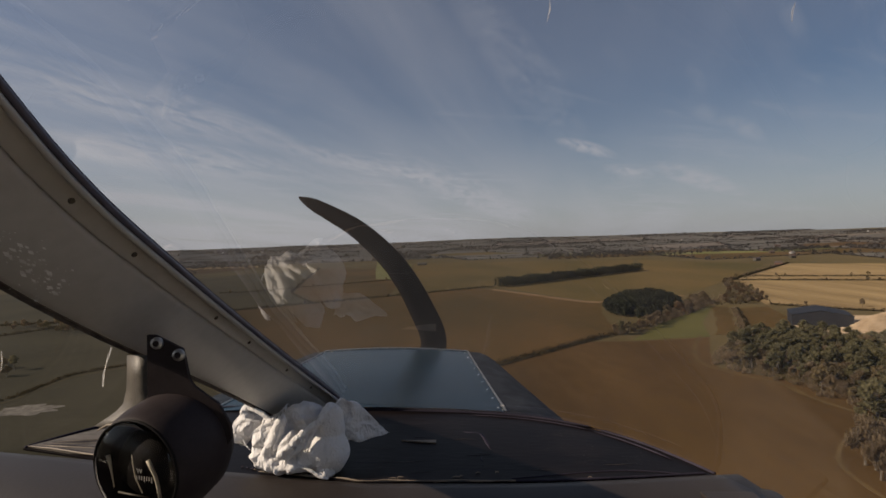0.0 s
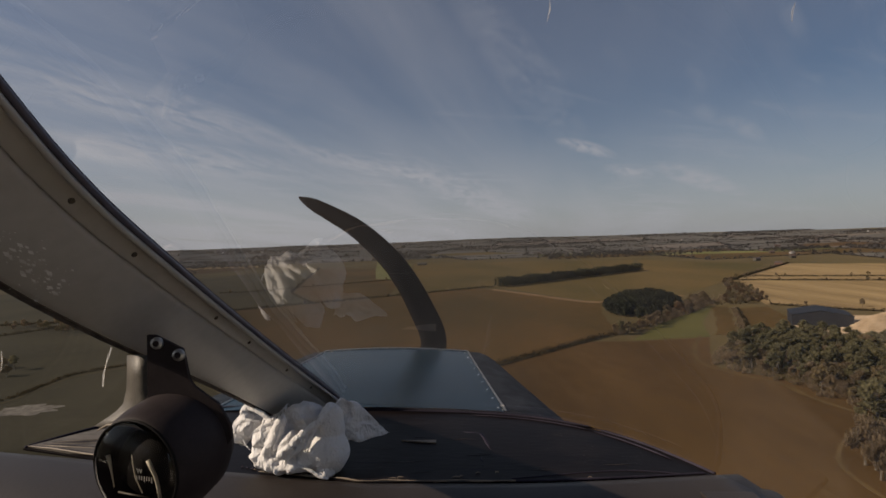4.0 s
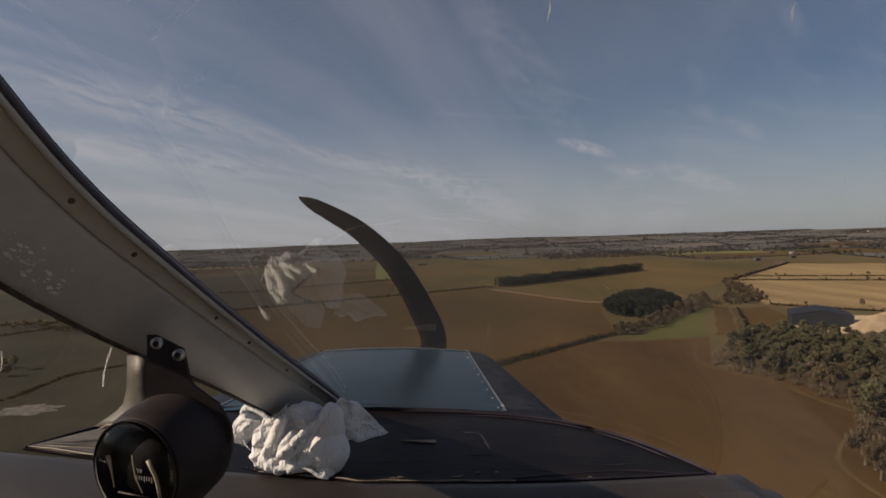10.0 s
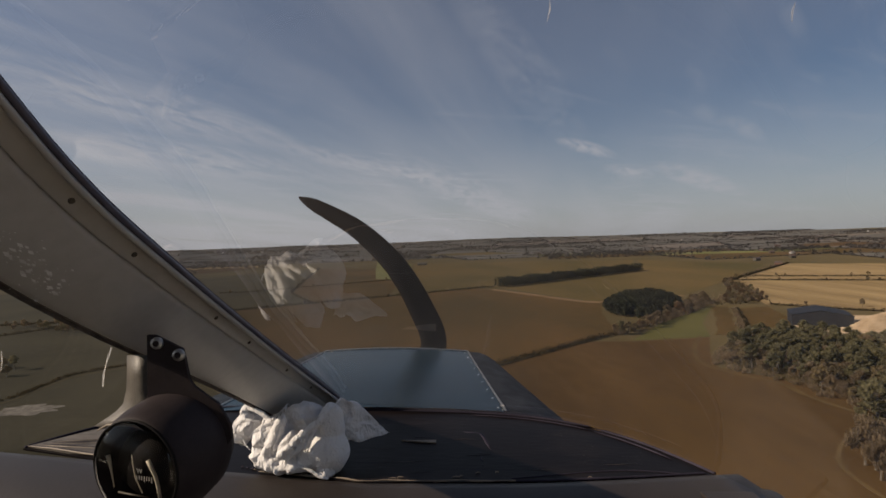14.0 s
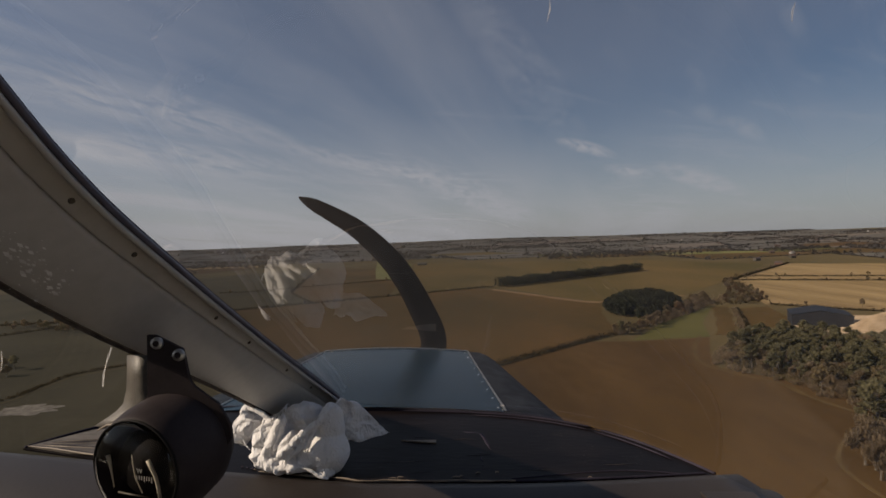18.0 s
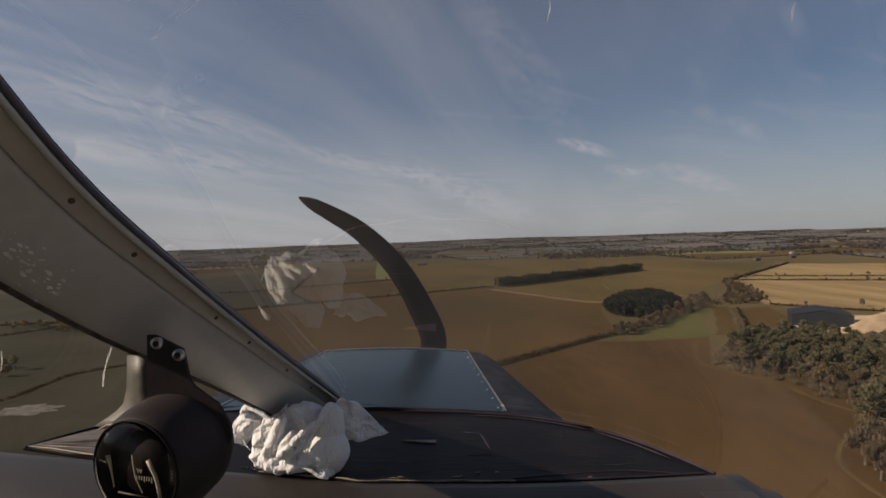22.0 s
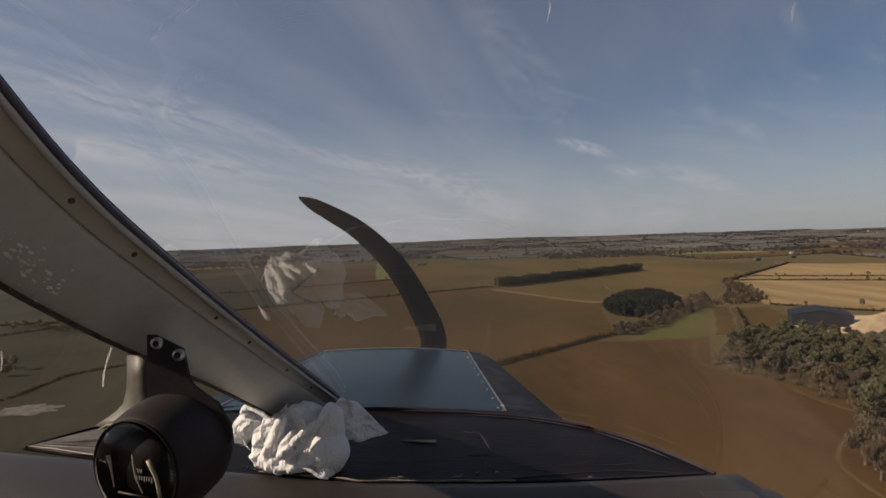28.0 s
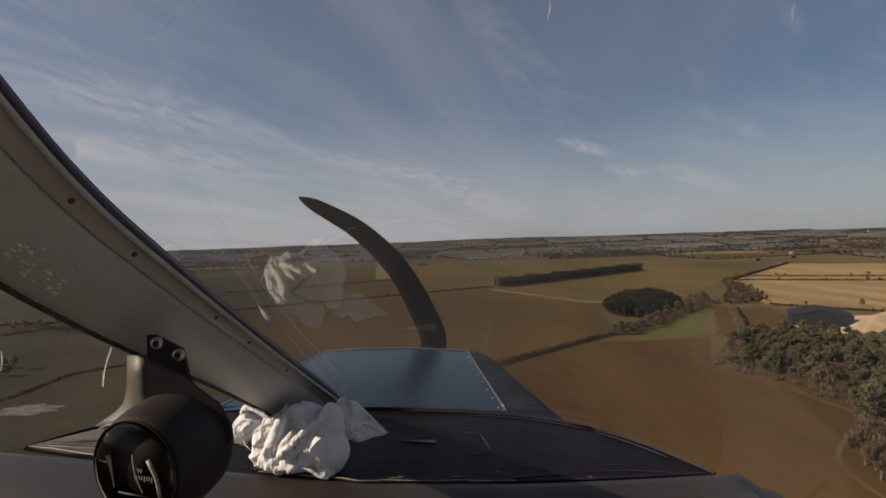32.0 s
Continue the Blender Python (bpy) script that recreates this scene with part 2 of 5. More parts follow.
M_DUST = material("pale_dust", (0.035, 0.033, 0.033), (0.12, 0.112, 0.108), 0.9, 0, 40, 300, 0.2, 0.001, island=0.7)
M_GREY_BROWN = material("grey_brown_finish", (0.048, 0.042, 0.041), (0.11, 0.098, 0.093), 0.6, 0, 60, 300, 0.1, 0.001, spec=0.1)
M_SHELFEND = material("worn_shelf_end", (0.050, 0.041, 0.033), (0.165, 0.142, 0.118), 0.65, 0, 30, 160, 0.3, 0.001, stretch=(0.4, 1.5, 1))
M_PAD = material("grey_dash_vinyl", (0.0240, 0.0185, 0.0155), (0.037, 0.0288, 0.0240), 0.46, 0, 6, 220, 0.25, 0.001, spec=0.42)
M_TRIM = material("worn_trim", (0.10, 0.080, 0.060), (0.27, 0.215, 0.16), 0.6, 0, 25, 160, 0.2, 0.001)
M_CLOTH = material("white_cloth", (0.63, 0.62, 0.615), (0.73, 0.72, 0.715), 0.9, 0, 18, 240, 0.0, spec=0.15)


def crush(m):
    """Fine sharp creases at two sizes, and long pleats, for a crumpled cloth."""
    nt = m.node_tree
    N, L = nt.nodes.new, nt.links.new
    tc = N("ShaderNodeTexCoord")
    total = None
    for scale, amount, along in ((42, 0.8, (1, 1, 1)), (95, 0.28, (1, 1, 1)), (120, 0.8, (1, 0.13, 0.45))):
        mp, nz, off, ab, mul = N("ShaderNodeMapping"), N("ShaderNodeTexNoise"), N("ShaderNodeMath"), N("ShaderNodeMath"), N("ShaderNodeMath")
        mp.inputs["Scale"].default_value = along
        nz.inputs["Scale"].default_value, nz.inputs["Detail"].default_value, nz.inputs["Distortion"].default_value = scale, 2.0, 0.7
        L(tc.outputs["Object"], mp.inputs[0]), L(mp.outputs[0], nz.inputs["Vector"])
        off.operation, ab.operation, mul.operation = "SUBTRACT", "ABSOLUTE", "MULTIPLY_ADD"
        off.inputs[1].default_value, mul.inputs[1].default_value = 0.5, -amount
        L(nz.outputs[0], off.inputs[0]), L(off.outputs[0], ab.inputs[0]), L(ab.outputs[0], mul.inputs[0])
        if total is not None:
            L(total, mul.inputs[2])
        else:
            mul.inputs[2].default_value = 0.0
        total = mul.outputs[0]
    bp = N("ShaderNodeBump")
    bp.inputs["Strength"].default_value, bp.inputs["Distance"].default_value = 0.7, 0.012
    L(total, bp.inputs["Height"])
    L(bp.outputs[0], nt.nodes["Principled BSDF"].inputs["Normal"])


crush(M_CLOTH)
M_PROP = material("propeller_black", (0.008, 0.007, 0.008), (0.018, 0.015, 0.015), 0.85, 0, 6, 60, 0.1, 0.001, spec=0.04)
# lining of the unseen cabin, pale so that it fills the post with light
M_BOUNCE_LINING = material("pale_bounce_lining", (0.46, 0.45, 0.43), (0.56, 0.55, 0.53), 0.85, 0, 8, 150, 0.3, 0.001)
M_CREAM = material("cream_marking", (0.62, 0.58, 0.46), (0.75, 0.70, 0.58), 0.6, 0, 20, 200, 0.05, 0.001)
M_CARD = material("compass_card", (0.006, 0.0055, 0.0058), (0.011, 0.010, 0.0105), 0.6, 0, 20, 200, 0.05, 0.001, spec=0.1)
# the dust share of the windscreen is an added veil standing for haze
M_GLASS = glass("windscreen_plastic", (0.97, 0.97, 0.96), 0.028, 0.25)
M_GLASS_CLEAN = glass("cleaner_pane", (0.95, 0.95, 0.93), 0.008, 0.03)
M_SCRATCH = glass("scratched_plastic", (1, 1, 1), 0.22, 0.05)
M_LENS = glass("compass_lens", (0.72, 0.70, 0.68), 0.003, 0.025)


# ---------------------------------------------------------------- building helpers
def part(name, bm, mat, parent=None, label="", smooth=False):
    me = bpy.data.meshes.new(name)
    bmesh.ops.recalc_face_normals(bm, faces=bm.faces)
    bm.to_mesh(me)
    bm.free()
    me.materials.append(mat)
    if smooth:
        for p in me.polygons:
            p.use_smooth = True
    ob = new(name, me)
    if parent:
        ob.parent = parent
    if label:
        tagged(ob, label)
    return ob


def mesh_np(name, verts, faces, mats, slots=None, parent=None):
    me = bpy.data.meshes.new(name)
    me.from_pydata([tuple(v) for v in verts], [], [tuple(f) for f in faces])
    for m in mats:
        me.materials.append(m)
    if slots is not None:
        me.polygons.foreach_set("material_index", np.asarray(slots, dtype=np.int32))
    me.update()
    ob = new(name, me)
    if parent:
        ob.parent = parent
    return ob


def thing(name, label, category, group="", m=None):
    ob = new(name)
    ob.empty_display_size = 0.1
    if m is not None:
        ob.matrix_world = m
    return tagged(ob, label, category, group)


def box(bm, lo, hi, bevel=0.0):
    r = bmesh.ops.create_cube(bm, size=1.0)
    for v in r["verts"]:
        v.co = Vector([lo[i] + (v.co[i] + 0.5) * (hi[i] - lo[i]) for i in range(3)])
    if bevel:
        es = list({e for v in r["verts"] for e in v.link_edges})
        bmesh.ops.bevel(bm, geom=es, offset=bevel, segments=2, affect="EDGES", profile=0.7)
    return bm


def loft(bm, rings, closed=True, caps=True):
    """Skin a row of point rings."""
    vs = [[bm.verts.new(p) for p in ring] for ring in rings]
    n = len(vs[0])
    for a, b in zip(vs, vs[1:]):
        for i in range(n if closed else n - 1):
            j = (i + 1) % n
            bm.faces.new((a[i], a[j], b[j], b[i]))
    if caps and closed:
        bm.faces.new(vs[0][::-1]), bm.faces.new(vs[-1])
    return bm


def tube(bm, pts, r, sides=8):
    """A round rod through points; r may be a list."""
    pts = [Vector(p) for p in pts]
    rings = []
    for i, p in enumerate(pts):
        d = (pts[min(i + 1, len(pts) - 1)] - pts[max(i - 1, 0)]).normalized()
        u = d.orthogonal().normalized()
        w = d.cross(u)
        rr = r[i] if isinstance(r, (list, tuple)) else r
        rings.append([p + (u * math.cos(2 * math.pi * k / sides) + w * math.sin(2 * math.pi * k / sides)) * rr for k in range(sides)])
    return loft(bm, rings)


def slab(bm, outline, z0, z1):
    """A flat plate with the given plan outline."""
    lo, hi = [bm.verts.new((x, y, z0)) for x, y in outline], [bm.verts.new((x, y, z1)) for x, y in outline]
    bm.faces.new(lo[::-1]), bm.faces.new(hi)
    for i in range(len(lo)):
        j = (i + 1) % len(lo)
        bm.faces.new((lo[i], lo[j], hi[j], hi[i]))
    return bm


def spline(points, steps):
    """Catmull-Rom through points."""
    P = [Vector(p) for p in points]
    P = [P[0] * 2 - P[1], *P, P[-1] * 2 - P[-2]]
    out = []
    for i in range(1, len(P) - 2):
        for k in range(steps):
            t = k / steps
            a, b, c, d = P[i - 1], P[i], P[i + 1], P[i + 2]
            out.append(0.5 * ((2 * b) + (c - a) * t + (2 * a - 5 * b + 4 * c - d) * t * t + (3 * b - a - 3 * c + d) * t ** 3))
    return out + [P[-2]]


# ---------------------------------------------------------------- the land
def rise(x, y):
    """The land lifts to low hills far off."""
    r = math.hypot(x, y)
    t = min(max((r - 2300) / 2600, 0), 1)
    t = t * t * (3 - 2 * t)
    return t * (60 + 5 * math.sin(math.atan2(x, y) * 7 + 0.6) + 3 * math.sin(math.atan2(x, y) * 17))


def build_ground():
    radii = [0, 40, 100, 200, 350, 550, 800, 1100, 1500, 1900, 2300] + [2300 + 130 * k for k in range(1, 21)] + [4940]
    seg = 144
    verts, faces = [(0, 0, 0)], []
    for r in radii[1:]:
        for k in range(seg):
            a = 2 * math.pi * k / seg
            x, y = r * math.sin(a), r * math.cos(a)
            verts.append((x, y, rise(x, y)))
    for k in range(seg):
        faces.append((0, 1 + (k + 1) % seg, 1 + k))
    for i in range(len(radii) - 2):
        for k in range(seg):
            a, b = 1 + i * seg, 1 + (i + 1) * seg
            faces.append((a + k, a + (k + 1) % seg, b + (k + 1) % seg, b + k))
    ob = mesh_np("ground", verts, faces, [M_BASE])
    tagged(ob, "flat winter farmland of dull green pasture, rising to low hills", "ground", kind="structure")


build_ground()


def field(label, outline, mat, top):
    bm = slab(bmesh.new(), outline, -0.3, top)
    return tagged(part("field", bm, mat), label, "field", kind="structure")


field("bare brown ploughed field", [(-75, -250), (-62, 211), (28, 287), (94, 345), (122, 341), (173, 346), (150, 300), (138, 268), (164, 232),
      (214, 200), (262, 230), (312, 120), (300, -60), (240, -260)], M_PLOUGH, 0.10)
field("brown field with thin sprouting crop", [(26, 293), (92, 351), (122, 374), (139, 468), (158, 535), (71, 706), (45, 740), (-147, 621),
      (-262, 552), (-235, 400), (-66, 216)], M_PLOUGH_B, 0.11)
field("dull green field of young crop", [(78, 748), (156, 550), (200, 575), (262, 582), (398, 740), (484, 850), (660, 1080), (510, 1390), (366, 992)], M_CROP, 0.12)
field("green field beside the shelter belt", [(45, 748), (74, 756), (360, 1002), (500, 1395), (150, 1540), (-90, 1580), (-58, 940), (-66, 672)], M_CROP, 0.13)
field("pale golden stubble field", [(298, 490), (384, 712), (404, 734), (556, 664), (720, 590), (600, 330), (360, 428)], M_STUBBLE, 0.12)
field("pale golden stubble field beyond a hedge", [(408, 742), (495, 838), (684, 1050), (900, 900), (724, 596), (560, 670)], M_STUBBLE, 0.13)
field("strip of green grass beside the copse", [(122, 345), (169, 410), (247, 488), (195, 400), (175, 349)], M_GRASS, 0.14)
field("small brown field behind the barn", [(258, 470), (292, 478), (262, 392), (243, 383), (199, 353)], M_PLOUGH_B, 0.14)
field("bright pale green meadow", [(-238, 1900), (-97, 1600), (-62, 940), (-133, 1000)], M_PALE, 0.14)
field("brown field of bare soil", [(-347, 1490), (-180, 1380), (-128, 990), (-75, 930), (-72, 680), (-150, 632), (-216, 760), (-240, 870)], M_PLOUGH_B, 0.15)
field("green pasture with low hedges", [(-760, 960), (-352, 1480), (-244, 866), (-220, 756), (-156, 628), (-268, 556), (-420, 520), (-820, 500)], M_DARK_PASTURE, 0.15)
field("green pasture beside a hedge", [(-700, 480), (-420, 512), (-268, 548), (-240, 398), (-70, 206), (-80, 60), (-400, 0)], M_DARK_PASTURE, 0.16)
field("broad green park meadow", [(322, 300), (420, 250), (520, -60), (380, -160), (312, -40), (324, 120), (290, 240)], M_GRASS, 0.16)
field("brown ploughed field behind a hedge", [(-80, 50), (-400, -10), (-380, -300), (-85, -300)], M_PLOUGH, 0.16)


def ribbon(name, label, pts, width, mat, top):
    bm = bmesh.new()
    P = spline([(x, y, 0) for x, y in pts], 6)
    rings = []
    for i, p in enumerate(P):
        d = (P[min(i + 1, len(P) - 1)] - P[max(i - 1, 0)]).normalized()
        s = Vector((d.y, -d.x, 0)) * (width * (0.5 + 0.08 * math.sin(i * 1.7)))
        rings.append([p + s + Vector((0, 0, -0.2)), p + s + Vector((0, 0, top)), p - s + Vector((0, 0, top)), p - s + Vector((0, 0, -0.2))])
    loft(bm, rings)
    return tagged(part(name, bm, mat), label, "track", kind="structure")


ribbon("track", "pale earth farm track along a field edge", [(66, 716), (110, 630), (153, 548), (205, 570), (262, 578)], 10, M_TRACK, 0.20)
ribbon("track", "grassy double track with worn ruts", [(252, 484), (222, 420), (188, 352)], 12, M_PLOUGH_B, 0.22)
ribbon("track", "pale rough grass margin round bare trees", [(150, 186), (132, 174), (117, 158), (112, 144), (111, 126), (112, 100)], 1.4, M_PALE_EARTH, 0.18)
ribbon("track", "pale rough grass margin along the wood", [(170, 352), (150, 318), (136, 284), (138, 262), (150, 238), (150, 212), (162, 184), (200, 169), (250, 191), (300, 216)], 2.4, M_PALE_EARTH, 0.18)
ribbon("track", "earth lane running past the wood", [(330, 300), (286, 240), (318, 110), (306, -60), (250, -260)], 6, M_TRACK, 0.24)
ragged = []
for _k in range(48):
    _a = 2 * math.pi * _k / 48
    _q = 1 + 0.5 * noise.noise(Vector((math.cos(_a) * 2.2, math.sin(_a) * 2.2, 3.3))) + 0.16 * noise.noise(Vector((math.cos(_a) * 9, math.sin(_a) * 9, 1.3)))
    _u, _w = math.cos(_a) * 15 * _q, math.sin(_a) * 8.5 * _q
    ragged.append((-190 + _u - 0.1 * _w, 234 + _w + 0.12 * _u))
field("pale gravel patch with a ragged edge beside pasture", ragged, M_YARD, 0.20)
field("sandy works yard behind the wood", [(240, 372), (300, 420), (360, 400), (340, 310), (262, 300), (236, 330)], M_SAND, 0.28)


# ---- leaves: many small tilted blades
def leaf_cloud(rng, centres, spreads, count, size, stretch=1.0, up=0.0):
    """count quads a centre, scattered in ellipsoids; returns vertices and faces."""
    C = np.repeat(np.asarray(centres, float), count, axis=0)
    S = np.repeat(np.asarray(spreads, float), count, axis=0)
    n = len(C)
    d = rng.normal(size=(n, 3))
    d /= np.linalg.norm(d, axis=1)[:, None]
    r = rng.random(n) ** 0.4
    pos = C + d * r[:, None] * S
    nrm = d + rng.normal(size=(n, 3)) * 0.55
    nrm /= np.linalg.norm(nrm, axis=1)[:, None]
    t = np.cross(nrm, rng.normal(size=(n, 3)))
    if up:
        t = t * (1 - up) + np.array([0, 0, 1.0]) * up * 2 + d * up
    t /= np.linalg.norm(t, axis=1)[:, None]
    b = np.cross(nrm, t)
    b /= np.linalg.norm(b, axis=1)[:, None]
    s = (size * (0.6 + 0.8 * rng.random(n)))[:, None]
    a, c = t * s * stretch, b * s
    V = np.stack([pos - a, pos - c * 0.8 + a * 0.1, pos + a, pos + c * 0.8 - a * 0.1], axis=1).reshape(-1, 3)
    F = np.arange(n * 4).reshape(-1, 4)
    return V, F


def make_tree(name, label, height, spread, kind, mat, seed):
    rng = np.random.default_rng(seed)
    rnd = random.Random(seed)
    bm = bmesh.new()
    trunk_top = height * {"pine": 0.9, "broad": 0.62, "bare": 0.75}[kind]
    base_r = height * 0.018 + 0.06
    tube(bm, [(0, 0, -0.3), (0.05, 0, height * 0.08), (0.1 * rnd.uniform(-1, 1), 0.1, trunk_top * 0.5), (0.3 * rnd.uniform(-1, 1), 0.2 * rnd.uniform(-1, 1), trunk_top)],
         [base_r * 1.5, base_r, base_r * 0.7, base_r * 0.2], 7)
    tips = []
    for k in range(11 if kind != "bare" else 15):
        a = k * 2.4 + rnd.uniform(-0.4, 0.4)
        z0 = trunk_top * rnd.uniform(0.35, 0.92)
        reach = spread * rnd.uniform(0.5, 0.95) * (1.15 - 0.5 * z0 / height)
        z1 = z0 + reach * rnd.uniform(0.35, 0.9) * (0.5 if kind == "pine" else 1.0)
        tip = (reach * math.cos(a), reach * math.sin(a), min(z1, height * 0.93))
        mid = (tip[0] * 0.5, tip[1] * 0.5, z0 + (tip[2] - z0) * 0.35)
        tube(bm, [(0, 0, z0), mid, tip], [base_r * 0.42, base_r * 0.26, base_r * 0.07], 5)
        tips.append(tip)
    tree = thing(name, label, "tree", "trees of the woods and hedges")
    part("trunk", bm, M_BARK, tree)
    centres, spreads = [], []
    for tip in tips:
        centres.append(tip)
        k = spread * rnd.uniform(0.26, 0.42)
        spreads.append((k, k, k * 0.8))
    for k in range(10):
        a, q = rnd.uniform(0, 6.28), rnd.uniform(0.1, 0.75)
        top = height * (0.97 - 0.38 * q * q) - spread * 0.25
        centres.append((spread * q * math.cos(a), spread * q * math.sin(a), top))
        s = spread * rnd.uniform(0.25, 0.40)
        spreads.append((s, s, s * 0.75))
    centres.append((0, 0, height * 0.9)), spreads.append((spread * 0.3, spread * 0.3, height * 0.1))
    if kind == "pine":
        V, F = leaf_cloud(rng, centres, spreads, 90, 0.36, 1.3)
    elif kind == "broad":
        V, F = leaf_cloud(rng, centres, spreads, 85, 0.34, 1.1)
    else:
        V, F = leaf_cloud(rng, centres, spreads, 80, 0.13, 5.5, 0.55)
    mesh_np("crown", V, F, [mat], parent=tree)
    return tree


PINES = [make_tree("pine_tree", "dark green pine with a rounded crown", h, s, "pine", M_PINE, i + 3) for i, (h, s) in enumerate([(15, 4.2), (13, 3.8), (16.5, 4.6)])]
OAKS = [make_tree("broadleaf_tree", "broadleaf tree with olive brown autumn leaves", h, s, "broad", M_OAK, i + 13) for i, (h, s) in enumerate([(13, 4.8), (11, 4.2)])]
RUSTS = [make_tree("beech_tree", "tree with rust coloured autumn leaves", h, s, "broad", M_RUST, i + 23) for i, (h, s) in enumerate([(12, 4.4)])]
BARES = [make_tree("bare_tree", "leafless grey brown winter tree", h, s, "bare", M_TWIG, i + 33) for i, (h, s) in enumerate([(12, 4.0), (9.5, 3.6)])]
USED = set()


def plant(model, x, y, size, turn):
    m = pose(x, y, 0, 0, 0, turn) @ Matrix.Diagonal((size, size, size, 1))
    if model not in USED:
        USED.add(model)
        model.matrix_world = m
        return model
    c = copy_thing(model, Matrix())
    c.matrix_world = m
    return c


def inside(x, y, poly):
    hit = False
    for (x1, y1), (x2, y2) in zip(poly, poly[1:] + poly[:1]):
        if (y1 > y) != (y2 > y) and x < (x2 - x1) * (y - y1) / (y2 - y1) + x1:
            hit = not hit
    return hit


def grove(poly, gap, weights, seed, size=(0.8, 1.15)):
    """Trees of several kinds over a plan outline. weights: pines, oaks, rust, bare."""
    rnd = random.Random(seed)
    xs, ys = [p[0] for p in poly], [p[1] for p in poly]
    y = min(ys)
    count = 0
    while y < max(ys):
        x = min(xs)
        while x < max(xs):
            px, py = x + rnd.uniform(-0.42, 0.42) * gap, y + rnd.uniform(-0.42, 0.42) * gap
            if inside(px, py, poly):
                kind = rnd.choices((PINES, OAKS, RUSTS, BARES), weights(px, py))[0]
                plant(rnd.choice(kind), px, py, rnd.uniform(*size), rnd.uniform(0, 360))
                count += 1
            x += gap
        y += gap
    return count


# the wood beside the brown field: bare and yellow at its edge, pines within
WOOD = [(142, 272), (165, 306), (196, 326), (224, 330), (246, 290), (292, 262), (300, 226), (250, 200), (200, 178), (168, 192), (158, 214), (158, 236)]


def wood_mix(x, y):
    near = min(math.hypot(x - a, y - b) for a, b in ((158, 236), (158, 214), (168, 192), (184, 184), (200, 178), (225, 188), (250, 200), (275, 214), (150, 256), (142, 276)))
    edge = max(0.0, 1 - near / 26)
    return (0.75 * (1 - edge) + 0.05, 0.09 + 0.22 * edge, 0.02 + 0.03 * edge, 0.10 + 0.62 * edge)


grove(WOOD, 5.8, wood_mix, 5, (0.55, 0.92))
# tall bare trees at the near corner of the field
grove([(121, 154), (117, 143), (116, 128), (148, 118), (176, 132), (176, 160), (146, 176)], 5.0, lambda x, y: (0.10, 0.14, 0.02, 0.74), 17, (0.95, 1.35))


# the copse, its bushes and the shelter belt
def copse(poly, seed):
    """One dense clump of pines whose crowns close into a low dome."""
    rng, rnd = np.random.default_rng(seed), random.Random(seed)
    centres, spreads, trunks = [], [], bmesh.new()
    xs, ys = [p[0] for p in poly], [p[1] for p in poly]
    for _ in range(900):
        x, y = rnd.uniform(min(xs), max(xs)), rnd.uniform(min(ys), max(ys))
        if not inside(x, y, poly):
            continue
        rim = min((Vector((x, y)) - Vector(a).lerp(Vector(b), min(1, max(0, (Vector((x, y)) - Vector(a)).dot(Vector(b) - Vector(a)) / (Vector(b) - Vector(a)).length_squared)))).length
                  for a, b in zip(poly, poly[1:] + poly[:1]))
        h = 6.5 + 7.5 * min(1.0, rim / 16) ** 0.7 + rnd.uniform(-1.4, 1.0)
        for z in (0.30, 0.58, 0.84):
            centres.append((x + rnd.uniform(-0.7, 0.7), y + rnd.uniform(-0.7, 0.7), h * z)), spreads.append((2.4, 2.4, h * 0.17))
        if rnd.random() < 0.25:
            tube(trunks, [(x, y, -0.3), (x, y, h * 0.5), (x, y, h * 0.85)], [0.28, 0.2, 0.06], 5)
    V, F = leaf_cloud(rng, centres, spreads, 60, 0.42, 1.2)
    clump = thing("copse", "dense oval copse of dark green pines between fields", "woods")
    mesh_np("canopy", V, F, [M_SHADED_PINE], parent=clump)
    part("trunks", trunks, M_BARK, clump)


copse([(142, 466), (146, 448), (154, 436), (164, 429), (176, 432), (192, 452), (214, 484), (226, 506), (232, 530), (228, 550), (215, 564), (196, 558), (170, 540), (152, 504)], 8)
grove([(116, 366), (126, 362), (176, 414), (226, 470), (254, 506), (272, 546), (256, 548), (220, 482), (166, 424)], 7.0, lambda x, y: (0.02, 0.2, 0.18, 0.6), 9, (0.45, 0.85))
grove([(262, 500), (300, 490), (330, 540), (384, 700), (402, 742), (380, 720), (300, 560)], 9.5, lambda x, y: (0.03, 0.3, 0.22, 0.45), 10, (0.35, 0.65))
# park trees about the village
grove([(300, 270), (360, 300), (440, 240), (460, 120), (430, 60), (400, 150), (340, 230)], 17, lambda x, y: (0.1, 0.35, 0.3, 0.25), 12, (0.7, 1.1))
grove([(170, 20), (210, 60), (300, -40), (280, -80), (200, -30)], 12, lambda x, y: (0.1, 0.4, 0.1, 0.4), 14, (0.6, 0.9))
grove([(-310, 330), (-285, 345), (-240, 300), (-262, 282)], 10, lambda x, y: (0.2, 0.4, 0.0, 0.4), 15, (0.5, 0.8))
grove([(-430, 500), (-400, 520), (-300, 470), (-330, 450)], 11, lambda x, y: (0.2, 0.4, 0.0, 0.4), 16, (0.5, 0.8))



